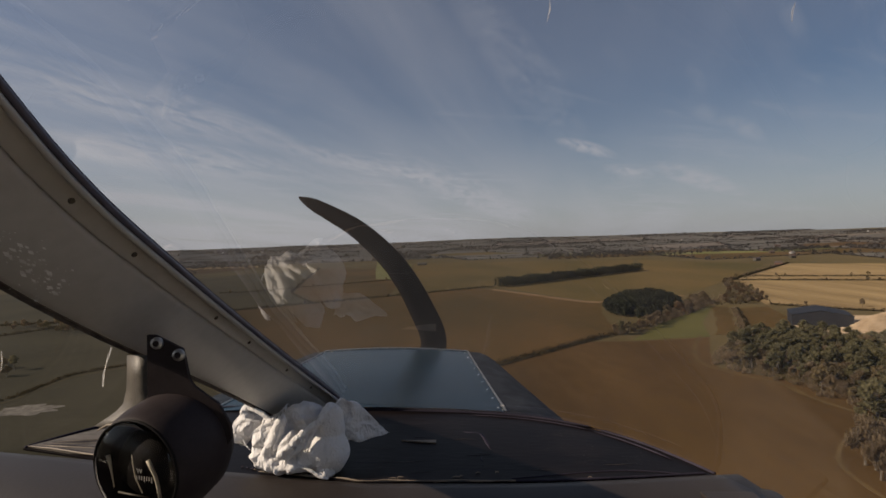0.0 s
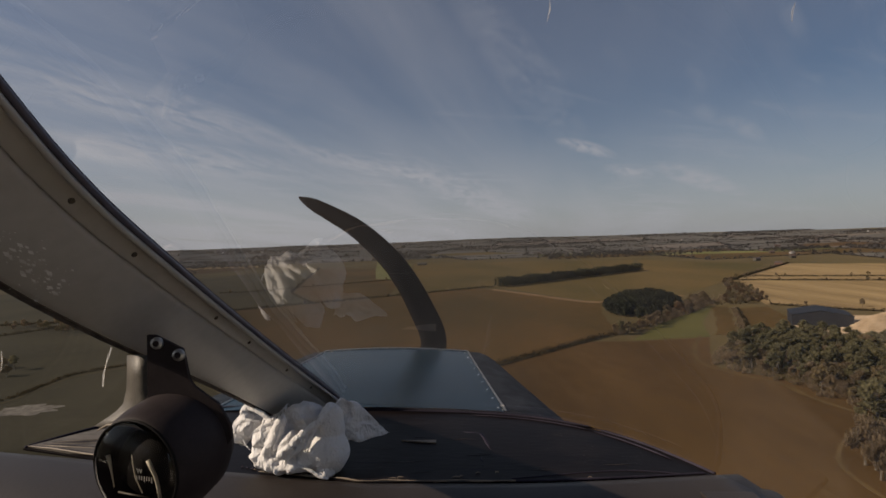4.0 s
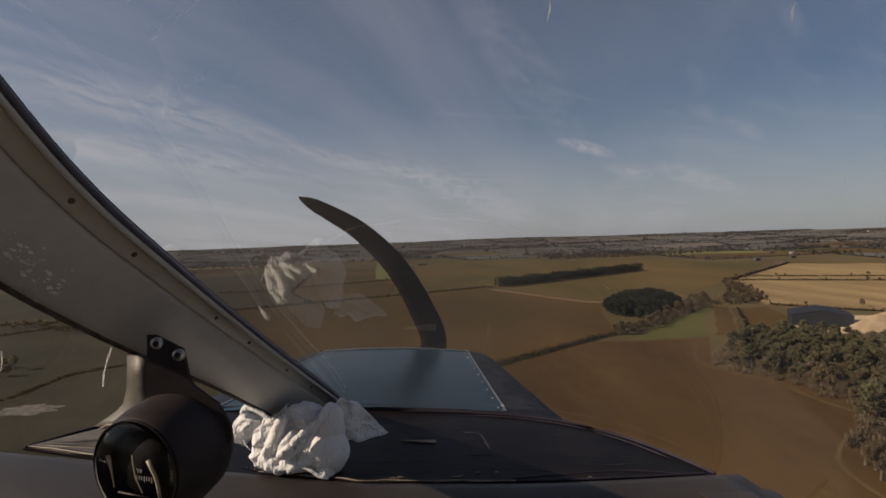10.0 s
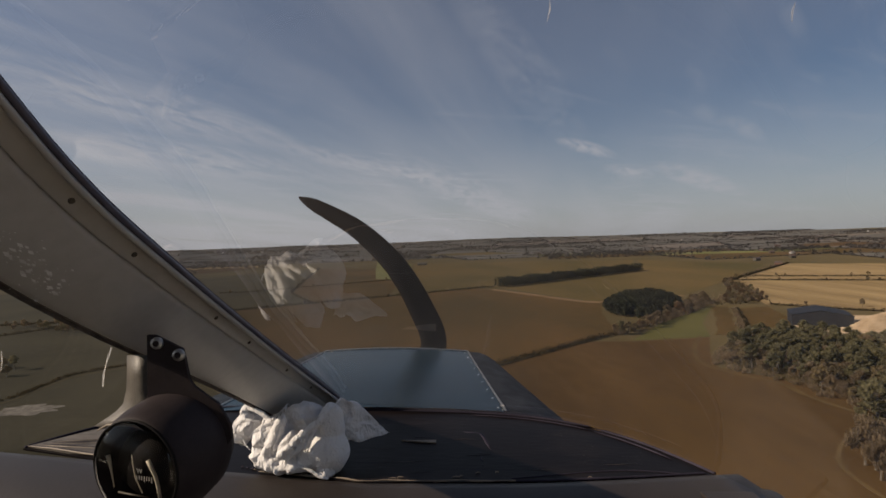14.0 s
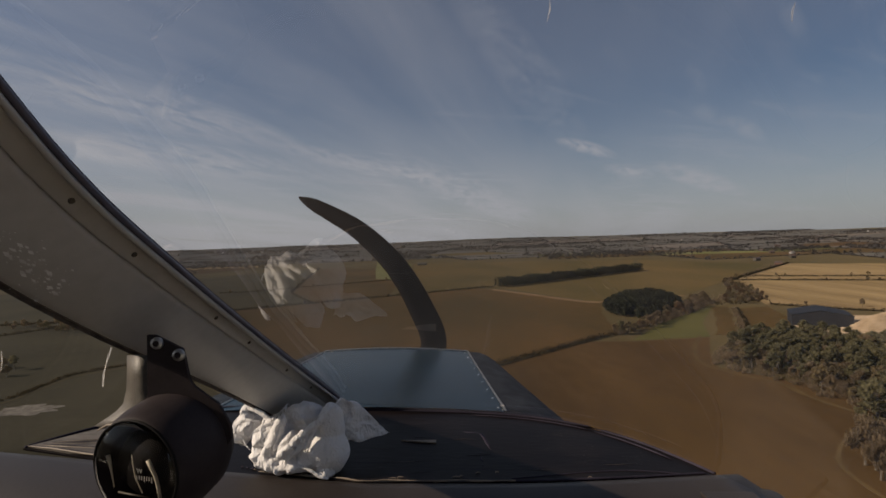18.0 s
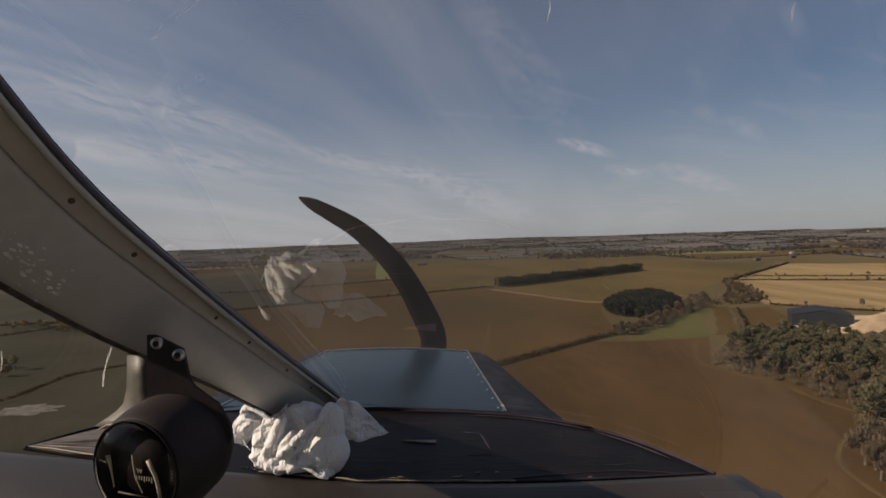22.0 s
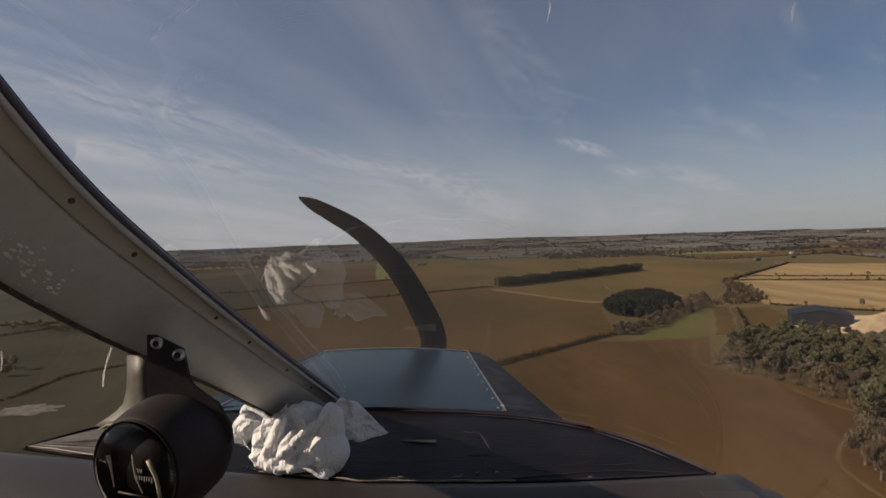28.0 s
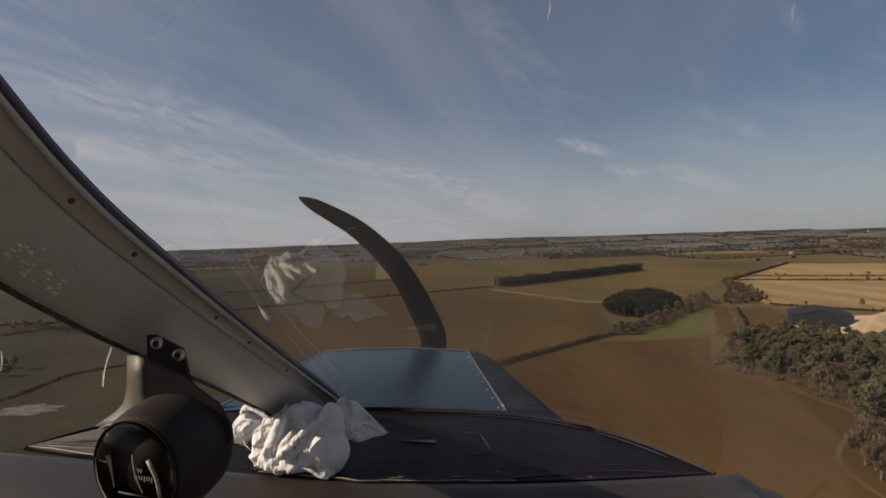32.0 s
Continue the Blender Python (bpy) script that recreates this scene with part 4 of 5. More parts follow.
for _k in range(6):
    _q = _k / 5
    bm = tube(bmesh.new(), [(-0.728 + 0.03 * _q, 0.938 + 0.018 * _q, DASH_Z + 0.003), (-0.665 + 0.012 * _q, 0.922 + 0.040 * _q, DASH_Z + 0.0034), (-0.60, 0.905 + 0.075 * _q + 0.006 * math.sin(_k * 2.3), DASH_Z + 0.003)],
              [0.0004, 0.0009 + 0.0005 * math.sin(_k * 1.7), 0.0005], 6)
    part("shelf_crease", bm, M_TRIM if _k % 2 else M_SEAL, aircraft, "fine crease of the worn shelf end")


# crumbs and dust on the shelf
def crumbs():
    rng = np.random.default_rng(4)
    V, F = [], []
    for k in range(420):
        spot = rng.random()
        if spot < 0.10:
            x, y = rng.normal(0.06, 0.03), rng.normal(0.820, 0.008)
        elif spot < 0.22:
            x, y = rng.normal(0.32, 0.04), rng.normal(0.875, 0.02)
        elif spot < 0.30:
            x, y = rng.uniform(-0.3, 0.36), rng.uniform(0.82, 1.05)
        elif spot < 0.85:
            # a wiped arch of dust
            q = rng.random()
            x, y = (0.205 + 0.075 * q, 0.998 + 0.012 * math.sin(3 * q)) if q < 0.6 else (0.272 - 0.045 * (q - 0.6) / 0.4, 1.0 - 0.155 * (q - 0.6) / 0.4)
            x, y = x + rng.normal(0, 0.006), y + rng.normal(0, 0.007)
        else:
            x, y = rng.normal(0.24, 0.05), rng.normal(0.93, 0.035)
        if y < 0.812 or (x > 0.3 and y > 1.0) or x > 0.38:
            continue
        r = 0.0003 + 0.0007 * rng.random() ** 2
        n = len(V)
        a = rng.uniform(0, 6.28)
        for q in range(3):
            V.append((x + r * 1.6 * math.cos(a + q * 2.1), y + r * math.sin(a + q * 2.1), DASH_Z + 0.0003))
        V.append((x, y, DASH_Z + 0.5 * r))
        F += [(n, n + 1, n + 3), (n + 1, n + 2, n + 3), (n + 2, n, n + 3)]
    ob = mesh_np("crumbs", V, F, [M_DUST], parent=aircraft)
    tagged(ob, "pale crumbs and dust", kind="stuff")


crumbs()


# thin grey brown streaks along the shelf
streak = random.Random(8)
for _k in range(9):
    _x, _y = streak.uniform(-0.15, 0.26), streak.uniform(0.825, 0.99)
    _n = streak.uniform(0.02, 0.075)
    _pts = [(_x + _n * q / 4, _y + 0.0015 * math.sin(q + _k) + 0.03 * _n * q, DASH_Z + 0.0002) for q in range(5)]
    part("shelf_streak", tube(bmesh.new(), _pts, [0.0001, 0.0004, 0.0006, 0.0004, 0.0001], 5), M_GREY_BROWN, aircraft, "thin grey brown streak")
# a bent rub mark across the shelf, broken up towards the dash
for _pts, _r in (([(0.040, 1.016), (0.056, 1.014), (0.072, 1.008), (0.077, 0.985), (0.080, 0.955), (0.084, 0.928)], 0.0035),
                 ([(0.064, 0.918), (0.066, 0.906)], 0.0018), ([(0.066, 0.897), (0.063, 0.884), (0.067, 0.872)], 0.0016),
                 ([(0.064, 0.864), (0.066, 0.855)], 0.0022), ([(0.020, 0.846), (0.050, 0.844), (0.088, 0.838)], 0.0010),
                 ([(-0.155, 0.872), (-0.120, 0.870), (-0.090, 0.868)], 0.0012)):
    _m = len(_pts)
    _b = tube(bmesh.new(), [(x, y, DASH_Z) for x, y in _pts], [_r * (0.35 if q in (0, _m - 1) else 1) for q in range(_m)], 6)
    for _v in _b.verts:
        _v.co.z = DASH_Z + (_v.co.z - DASH_Z) * 0.06
    part("rub_mark", _b, M_SEAL, aircraft, "grey rub mark", True)
# flakes of trim broken off along the edge
for _x, _y, _w in ((-0.076, 0.808, 0.008), (-0.066, 0.812, 0.005), (0.020, 0.813, 0.006), (0.028, 0.816, 0.003), (0.055, 0.828, 0.004), (0.085, 0.831, 0.003), (0.226, 0.812, 0.004)):
    _b = tube(bmesh.new(), [(_x - _w, _y - 0.001, DASH_Z + 0.0008), (_x - 0.2 * _w, _y + 0.0012, DASH_Z + 0.0014), (_x + _w, _y, DASH_Z + 0.0010)], [0.0004, 0.0011, 0.0004], 6)
    part("trim_flake", _b, M_TRIM, aircraft, "broken flake of tan trim")
# grit gathered under the cloth along the trim
for _k in range(30):
    _x = -0.325 + 0.16 * streak.random()
    _y = 0.802 + max(0, -_x - 0.12) * 0.19 + streak.uniform(0.002, 0.012)
    _r = streak.uniform(0.0012, 0.0032)
    _b = bmesh.new()
    for _v in bmesh.ops.create_icosphere(_b, subdivisions=1, radius=_r)["verts"]:
        _v.co = Vector((_v.co.x * 1.6, _v.co.y, _v.co.z * 0.6)) * streak.uniform(0.7, 1.2) + Vector((_x, _y, DASH_Z + 0.001))
    part("grit", _b, M_TRIM if _k % 3 == 0 else M_SEAL, aircraft)


# windscreen panes, left and right of the centre post, wrapping round to the doors
RIM = [(-0.83, 0.30), (-0.82, 0.60), (-0.785, 0.84)] + ARC + [(0.452, 0.75), (0.468, 0.60), (0.478, 0.42), (0.482, 0.20)]


def pane(i0, i1, name, mat):
    bm = bmesh.new()
    rows = []
    for k in range(41):
        t = k / 40
        ring = []
        for i in range(i0, i1 + 1):
            x, y = RIM[i]
            tx, ty, tz = -0.16 + (x + 0.16) * 0.92, -0.10 + (y - 0.83) * 0.35 + 0.25 * (x + 0.16), 0.235
            skew = -0.40 * t * max(0.0, 1 - ((x + 0.25) / 0.62) ** 2)
            px = x + (tx - x) * t + skew
            camber = math.sin(math.pi * t) * (0.085 - 0.28 * (abs(px + 0.25) - 0.35) ** 2)
            ring.append((px, y + (ty - y) * t, DASH_Z + 0.004 + (tz - DASH_Z) * t + camber))
        rows.append(ring)
    loft(bm, rows, closed=False, caps=False)
    ob = part(name, bm, mat, aircraft, "clear slightly scratched windscreen pane", True)
    ob.visible_shadow = False
    return ob


pane(0, 21, "windscreen_pane", M_GLASS_CLEAN)
pane(21, len(RIM) - 1, "windscreen_pane", M_GLASS)

# old marks on the panes; those on the left stand in for a pale cord
for pts, r in (([(0.0664, 0.3281, 0.1547), (0.0679, 0.3356, 0.1517), (0.0678, 0.3444, 0.1482)], [0.0002, 0.0005, 0.0002]),
               ([(0.2132, 0.3194, 0.1494), (0.2157, 0.3262, 0.1462), (0.2198, 0.3326, 0.1429)], [0.0002, 0.0006, 0.0002]),
               ([(-0.5654, 0.9003, -0.1683), (-0.5882, 0.9261, -0.1912), (-0.6147, 0.9568, -0.2239), (-0.6342, 0.9842, -0.2562)], [0.0012, 0.0018, 0.0018, 0.0014]),
               ([(-0.6815, 0.8145, -0.1575), (-0.6908, 0.827, -0.1765), (-0.6996, 0.835, -0.1937)], [0.0006, 0.001, 0.0006])):
    ob = part("scratch", tube(bmesh.new(), pts, r, 6), M_SCRATCH, aircraft, "pale line on the windscreen")
    ob.visible_shadow = False

# centre post, a broad painted strip running from the shelf up over the camera's left
POST_LINE = [(-0.234, 1.075, -0.339), (-0.246, 0.98, -0.287), (-0.284, 0.75, -0.158), (-0.285, 0.49, -0.039), (-0.296, 0.366, 0.034), (-0.31, 0.20, 0.16), (-0.32, 0.02, 0.22)]
POST = spline(POST_LINE, 8)
ACROSS = Vector((0.70, 0.10, 0.71)).normalized()
half = 0.050


def post_frame(i):
    d = (POST[min(i + 1, len(POST) - 1)] - POST[max(i - 1, 0)]).normalized()
    a = (ACROSS - d * d.dot(ACROSS)).normalized()
    return POST[i], a, d.cross(a).normalized()


def strip(name, lo, hi, front, back, mat, label="", round_off=0.006):
    """A bar along the post between two offsets across it."""
    rings = []
    for i in range(len(POST)):
        p, a, nrm = post_frame(i)
        sgn = -1 if nrm.dot(p) > 0 else 1
        n = nrm * sgn
        r = min(round_off, (hi - lo) * 0.45)
        rings.append([p + a * lo - n * back, p + a * lo + n * (front - r), p + a * (lo + r * 0.3) + n * (front - r * 0.3), p + a * (lo + r) + n * front,
                      p + a * (hi - r) + n * front, p + a * (hi - r * 0.3) + n * (front - r * 0.3), p + a * hi + n * (front - r), p + a * hi - n * back])
    return part(name, loft(bmesh.new(), rings), mat, aircraft, label, True)


strip("centre_post", -half, half * 0.34, 0.006, 0.004, M_POST, "grey beige painted windscreen centre post")
strip("post_channel", half * 0.34, half * 0.66, 0.0025, 0.004, M_POST, "shallow channel along the post", 0.001)
strip("post_ridge", half * 0.65, half * 0.75, 0.0095, 0.004, M_POST, "raised post edge", 0.002)
strip("post_seal", half * 0.75, half * 0.845, 0.004, 0.006, M_GREY_RUBBER, "dark rubber strip along the post", 0.004)
# added so that the sunlit post does not reflect in the pane
strip("post_mask", -half - 0.001, half * 0.85, -0.006, 0.012, M_SEAL, "added black strip masking the post from the pane", 0.002)
strip("post_lower_edge", -half - 0.005, -half - 0.001, 0.002, 0.004, M_GREY_BROWN, "narrow brown strip along the post's lower edge", 0.001)
for i in (10, 13, 17, 20, 26, 31):
    p, a, nrm = post_frame(i)
    n = nrm if nrm.dot(p) < 0 else -nrm
    c = p + a * half * 0.50 + n * 0.0025
    bm = tube(bmesh.new(), [c, c + n * 0.0012, c + n * 0.002], [0.0024, 0.0024, 0.0014], 12)
    part("screw", bm, M_FLANGE, aircraft, "small dark screw head", True)


def scuffs():
    rng = np.random.default_rng(9)
    V, F = [], []
    for k in range(230):
        i = int(rng.integers(27, 36))
        p, a, nrm = post_frame(i)
        n = nrm if nrm.dot(p) < 0 else -nrm
        d = (POST[i + 1] - POST[i])
        c = p + a * half * float(rng.normal(-0.55, 0.15)) + d * float(rng.random()) + n * 0.0066
        s, e = 0.0005 + 0.0034 * rng.random() ** 2.5, d.normalized()
        q = len(V)
        V += [c - e * s, c + a * s * 0.5, c + e * s, c - a * s * 0.4]
        F.append((q, q + 1, q + 2, q + 3))
    ob = mesh_np("paint_wear", V, F, [M_SCUFF], parent=aircraft)
    tagged(ob, "pale scuffs in the post's paint", kind="stuff")


scuffs()

# ---- cowling: flat top panel, curved shoulders, front lip
def cowl_section(y, side):
    t = (y - 1.18) / 0.62
    cx = -0.108 - 0.05 * t
    hw = 0.242 + (0.15 * (1 - t) if side < 0 else 0)
    z = -0.352 + 0.002 * t + 0.002 * max(0.0, t - 0.55)
    z -= 0.25 * max(0.0, 1.144 - y)      # it runs on under the shelf
    pts = [(cx + side * hw, y, z)]
    drop = 0.40
    for k in range(1, 11):
        a = k / 10 * math.pi / 2
        wide = 0.275 - 0.09 * t
        pts.append((cx + side * (hw + wide * math.sin(a) ** 0.9), y, z - 0.02 * k / 10 - drop * (1 - math.cos(a)) ** 1.25))
    return pts


def cowl_top(y):
    l, r = cowl_section(y, -1)[0], cowl_section(y, 1)[0]
    return [(l[0] + (r[0] - l[0]) * k / 16, y, l[2] + 0.010 * (1 - (k / 8 - 1) ** 2)) for k in range(17)]


YS = [1.02, 1.06, 1.10] + [1.144 + 0.656 * k / 16 for k in range(17)]
part("cowling_top", loft(bmesh.new(), [cowl_top(y) for y in YS[3:]], False, False), M_COWL, aircraft, "flat blue grey top panel of the cowling", True)
for s in (-1, 1):
    part("cowling_side", loft(bmesh.new(), [cowl_section(y, s) for y in YS], False, False), M_COWLSIDE, aircraft, "weathered cowling shoulder", True)
    bm = tube(bmesh.new(), [Vector(cowl_section(y, s)[0]) + Vector((0, 0, 0.001)) for y in YS[3:]], 0.0022, 6)
    part("seam", bm, M_STEEL, aircraft, "bright panel seam")
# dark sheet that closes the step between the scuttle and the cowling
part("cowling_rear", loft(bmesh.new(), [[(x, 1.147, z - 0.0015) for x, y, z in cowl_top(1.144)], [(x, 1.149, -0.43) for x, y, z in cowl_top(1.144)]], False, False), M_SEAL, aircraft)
# front lip and closed nose
front = cowl_section(YS[-1], -1)[::-1] + cowl_top(YS[-1])[1:-1] + cowl_section(YS[-1], 1)
nose = [[Vector(p) for p in front]]
for k, sc in ((1, 0.93), (2, 0.78), (3, 0.5)):
    nose.append([Vector((-0.16 + (p[0] + 0.16) * sc, YS[-1] + 0.03 * k, -0.56 + (p[2] + 0.56) * sc)) for p in front])
part("cowling_nose", loft(bmesh.new(), nose, False, False), M_COWLSIDE, aircraft, "rounded cowling nose", True)
bm = tube(bmesh.new(), [Vector(p) + Vector((0, 0, 0.001)) for p in cowl_top(YS[-1])], 0.003, 6)
part("front_seam", bm, M_STEEL, aircraft, "bright worn front edge")
for side in (-1, 1):
    for k in range(9):
        p = Vector(cowl_section(1.16 + 0.075 * k, side)[0]) + Vector((-side * 0.014, 0, 0.003))
        part("rivet", tube(bmesh.new(), [p, p + Vector((0, 0, 0.0015))], [0.0026, 0.0016], 8), M_STEEL, aircraft)
for k in range(8):
    q = cowl_top(1.775)[1 + 2 * k]
    p = Vector(q) + Vector((0, 0, 0.001))
    part("rivet", tube(bmesh.new(), [p, p + Vector((0, 0, 0.0015))], [0.0026, 0.0016], 8), M_STEEL, aircraft)
# pin of the panel hinge near the windscreen
bm = tube(bmesh.new(), [(0.130, 1.185, -0.352), (0.134, 1.178, -0.348), (0.136, 1.168, -0.349)], [0.002, 0.0032, 0.002], 8)
part("latch", bm, M_STEEL, aircraft, "small steel latch", True)

# ---- belly skin between the cabin and the cowling
def hull_ring(y, x0, x1, z0, z1):
    r = 0.08
    return [(x0 + r, y, z0), (x1 - r, y, z0), (x1, y, z0 + r), (x1, y, z1), (x0, y, z1), (x0, y, z0 + r)]


part("belly", loft(bmesh.new(), [hull_ring(0.74, -0.88, 0.52, -1.18, -0.50), hull_ring(1.0, -0.62, 0.33, -1.15, -0.50),
                                 hull_ring(1.20, -0.50, 0.28, -1.10, -0.56), hull_ring(1.80, -0.33, 0.05, -0.98, -0.64)]), M_COWLSIDE, aircraft, "grey belly skin", False)

# ---- propeller at rest: two swept dark blades, a hub and a spinner
HUB = Vector((-0.16, 2.02, -0.56))
prop = part("propeller_hub", tube(bmesh.new(), [HUB + Vector((0, -0.12, 0)), HUB + Vector((0, 0.06, 0))], 0.07, 20), M_BLACKMETAL, aircraft, "dark two blade propeller at rest", True)
bm = tube(bmesh.new(), [HUB + Vector((0, 0.05 + 0.03 * k, 0)) for k in range(8)], [0.13 * math.sqrt(max(0.02, 1 - (k / 7.2) ** 2)) for k in range(8)], 24)
part("spinner", bm, M_COWLSIDE, prop, "pointed spinner", True)


def blade(flip):
    rings = []
    line = spline([(0.05, 0, 0.04), (0.125, 0, 0.19), (0.076, 0, 0.335), (-0.022, 0, 0.497), (-0.151, 0, 0.623), (-0.270, 0, 0.696), (-0.389, 0, 0.757)], 6)
    n = len(line)
    for i, p in enumerate(line):
        d = (line[min(i + 1, n - 1)] - line[max(i - 1, 0)]).normalized()
        side = Vector((d.z, 0, -d.x))
        t = i / (n - 1)
        w = 0.055 * (1 - 0.62 * t ** 1.6) * (1 if t < 0.9 else max(0.25, 1 - ((t - 0.9) / 0.1) ** 2 * 0.75))
        twist = radians(48 - 34 * t)
        u = side * math.cos(twist * 0.5) + Vector((0, 1, 0)) * math.sin(twist * 0.5)
        v = Vector((0, 1, 0)) * math.cos(twist * 0.5) - side * math.sin(twist * 0.5)
        th = 0.018 * (1 - 0.75 * t) + 0.003
        q = p * flip
        rings.append([HUB + q + (u * math.cos(a) * w + v * math.sin(a) * th) for a in [2 * math.pi * k / 14 for k in range(14)]])
    return part("blade", loft(bmesh.new(), rings), M_PROP, prop, "dark swept blade", True)


blade(1)
blade(-1)


# ---- cabin shell behind and round the camera
def shell(name, lo, hi, label="", mat=None):
    return part(name, box(bmesh.new(), lo, hi, 0.006), mat or M_BOUNCE_LINING, aircraft, label)


# unseen shell: pale faces bounce light, dark faces stay out of reflections
shell("cabin_roof", (-0.86, -1.25, 0.25), (0.50, 0.05, 0.28), "unseen roof lining kept pale to bounce light")
shell("cabin_rear", (-0.86, -1.28, -1.15), (0.50, -1.25, 0.28))
shell("cabin_floor", (-0.86, -1.25, -1.18), (0.50, 0.75, -1.15), "", M_PAD)
shell("cabin_wall", (-0.89, -1.25, -1.15), (-0.86, 0.80, -0.46), "dark lined cabin side below the window", M_PAD)
shell("cabin_wall", (0.50, 0.0, -1.15), (0.53, 0.74, -0.46), "dark lined cabin side below the window", M_PAD)
shell("cabin_wall", (0.50, -1.25, -1.15), (0.53, 0.0, -0.46), "unseen cabin side kept pale to bounce light")
# added out of view, to keep outside light out of the pane's reflection
shell("dash_light_block", (-0.89, 0.20, -0.62), (-0.855, 0.88, -0.335), "unseen dark box blocking stray light below the window", M_PAD)
shell("dash_light_block", (0.50, 0.20, -0.62), (0.535, 0.76, -0.42), "unseen dark box blocking stray light below the window", M_PAD)
shell("panel", (-0.86, 0.62, -1.15), (0.50, 0.65, DASH_Z - 0.14), "dark instrument panel", M_PAD)
for x in (-0.875, 0.515):
    bm = tube(bmesh.new(), [(x, 0.02, 0.26), (x, 0.16, 0.0), (x, 0.24, -0.47)], 0.02, 10)
    part("door_frame", bm, M_PAD, aircraft, "", True)
    bm = tube(bmesh.new(), [(x, -0.75, 0.26), (x, -0.72, -0.47)], 0.03, 10)
    part("door_frame", bm, M_PAD, aircraft, "", True)
    ob = part("side_window", box(bmesh.new(), (x - 0.002, -0.73, -0.46), (x + 0.002, 0.03, 0.25)), M_GLASS, aircraft)
    ob.visible_shadow = False

# ---------------------------------------------------------------- compass on its bracket
compass = thing("magnetic_compass", "black magnetic compass hung from the centre post", "compass", "", CABIN)
C0 = Vector((-0.232, 0.455, -0.172))
AX = Vector((-0.26, -0.96, -0.06)).normalized()
AU = AX.orthogonal().normalized()
AV = AX.cross(AU)


def turned(profile, n=36):
    return [[C0 + AX * d + (AU * math.cos(2 * math.pi * k / n) + AV * math.sin(2 * math.pi * k / n)) * r for k in range(n)] for d, r in profile]


bm = loft(bmesh.new(), turned([(-0.040, 0.012), (-0.038, 0.026), (-0.030, 0.038), (-0.015, 0.046), (0.005, 0.0490), (0.022, 0.0468), (0.033, 0.0438), (0.039, 0.0415),
                               (0.0405, 0.0400), (0.036, 0.0385), (0.012, 0.037), (0.010, 0.02)]))
body = part("housing", bm, M_BLACKMETAL, compass, "satin black round housing", True)
bm = loft(bmesh.new(), turned([(0.0385, 0.0405), (0.0412, 0.0410), (0.0420, 0.0400), (0.0410, 0.0388)]), True, False)
part("bezel", bm, M_CARD, body, "thin matt black bezel ring", True)
bm = loft(bmesh.new(), turned([(0.013, 0.024), (0.018, 0.027), (0.026, 0.028), (0.033, 0.024)]))
part("card", bm, M_CARD, compass, "dark compass card", True)
UP = (Vector((0, 0, 1)) - AX * AX.z).normalized()
RT = AX.cross(UP).normalized()


def on_face(spots, deep):
    return [C0 + AX * deep + RT * a + UP * b for a, b in spots]


for spots, thin in (([(-0.0083, 0.007), (-0.0113, 0.0009), (-0.0148, -0.0052), (-0.017, -0.0136), (-0.0186, -0.0235)], [0.0017, 0.0015, 0.0015, 0.0014, 0.0014]),
                    ([(0.0074, 0.0099), (0.0063, 0.0003), (0.0047, -0.0093), (0.0017, -0.0149), (-0.0013, -0.0206)], [0.0003, 0.0005, 0.0005, 0.0004, 0.0004]),
                    ([(0.0313, 0.0069), (0.0299, 0.0014), (0.0283, -0.0078), (0.0267, -0.0189)], [0.0017, 0.0014, 0.0007, 0.0004])):
    part("lubber_line", tube(bmesh.new(), on_face(spots, 0.036), thin, 8), M_CREAM, compass, "curved cream lubber line", True)
# a glint of the sun, built as a bead
part("glint_bead", tube(bmesh.new(), on_face([(0.0289, 0.029199999999999997), (0.0289, 0.0272), (0.0289, 0.0247)], 0.038), [0.0006, 0.0012, 0.0006], 8), M_CREAM, compass, "sun glint built as a small cream bead", True)
# rim arcs: wear, with the light on the rim put into their colour
part("lower_rim", tube(bmesh.new(), on_face([(0.0213, -0.022), (0.0072, -0.0226), (-0.0082, -0.0229)], 0.037), 0.0009, 6), M_FLANGE, compass, "lower inner rim, worn, highlight put into its colour", True)
part("upper_rim", tube(bmesh.new(), on_face([(0.038, 0.0279), (0.0274, 0.0331), (0.0149, 0.0351), (0.0022, 0.0353), (-0.0086, 0.0322)], 0.0385), [0.0004, 0.0013, 0.0016, 0.0012, 0.0003], 6), M_TRIM, compass, "upper inner rim, worn, its lit edge put into the tan", True)
for k in range(7):
    o = on_face([(0.005 + (-0.0144) * k / 6, -0.0077)], 0.0345)[0]
    part("tick", tube(bmesh.new(), [o, o - UP * (0.0032 if k % 3 else 0.0045)], 0.0004, 5), M_SCUFF, compass)
txt = bpy.data.curves.new("card_letter", "FONT")
txt.body, txt.size, txt.extrude, txt.align_x = "W", 0.0055, 0.0002, "CENTER"
txt.materials.append(M_SCUFF)
letter = new("card_letter", txt)
letter.parent = compass
letter.matrix_local = Matrix.Translation(on_face([(0.0021, -0.0055)], 0.0345)[0]) @ Matrix((-RT, UP, AX)).transposed().to_4x4()
bm = loft(bmesh.new(), turned([(0.0400, 0.0392), (0.0450, 0.0350), (0.0490, 0.0270), (0.0515, 0.0150), (0.0522, 0.002)]), True, False)
ob = part("lens", bm, M_LENS, compass, "clear lens", True)
ob.visible_shadow = False


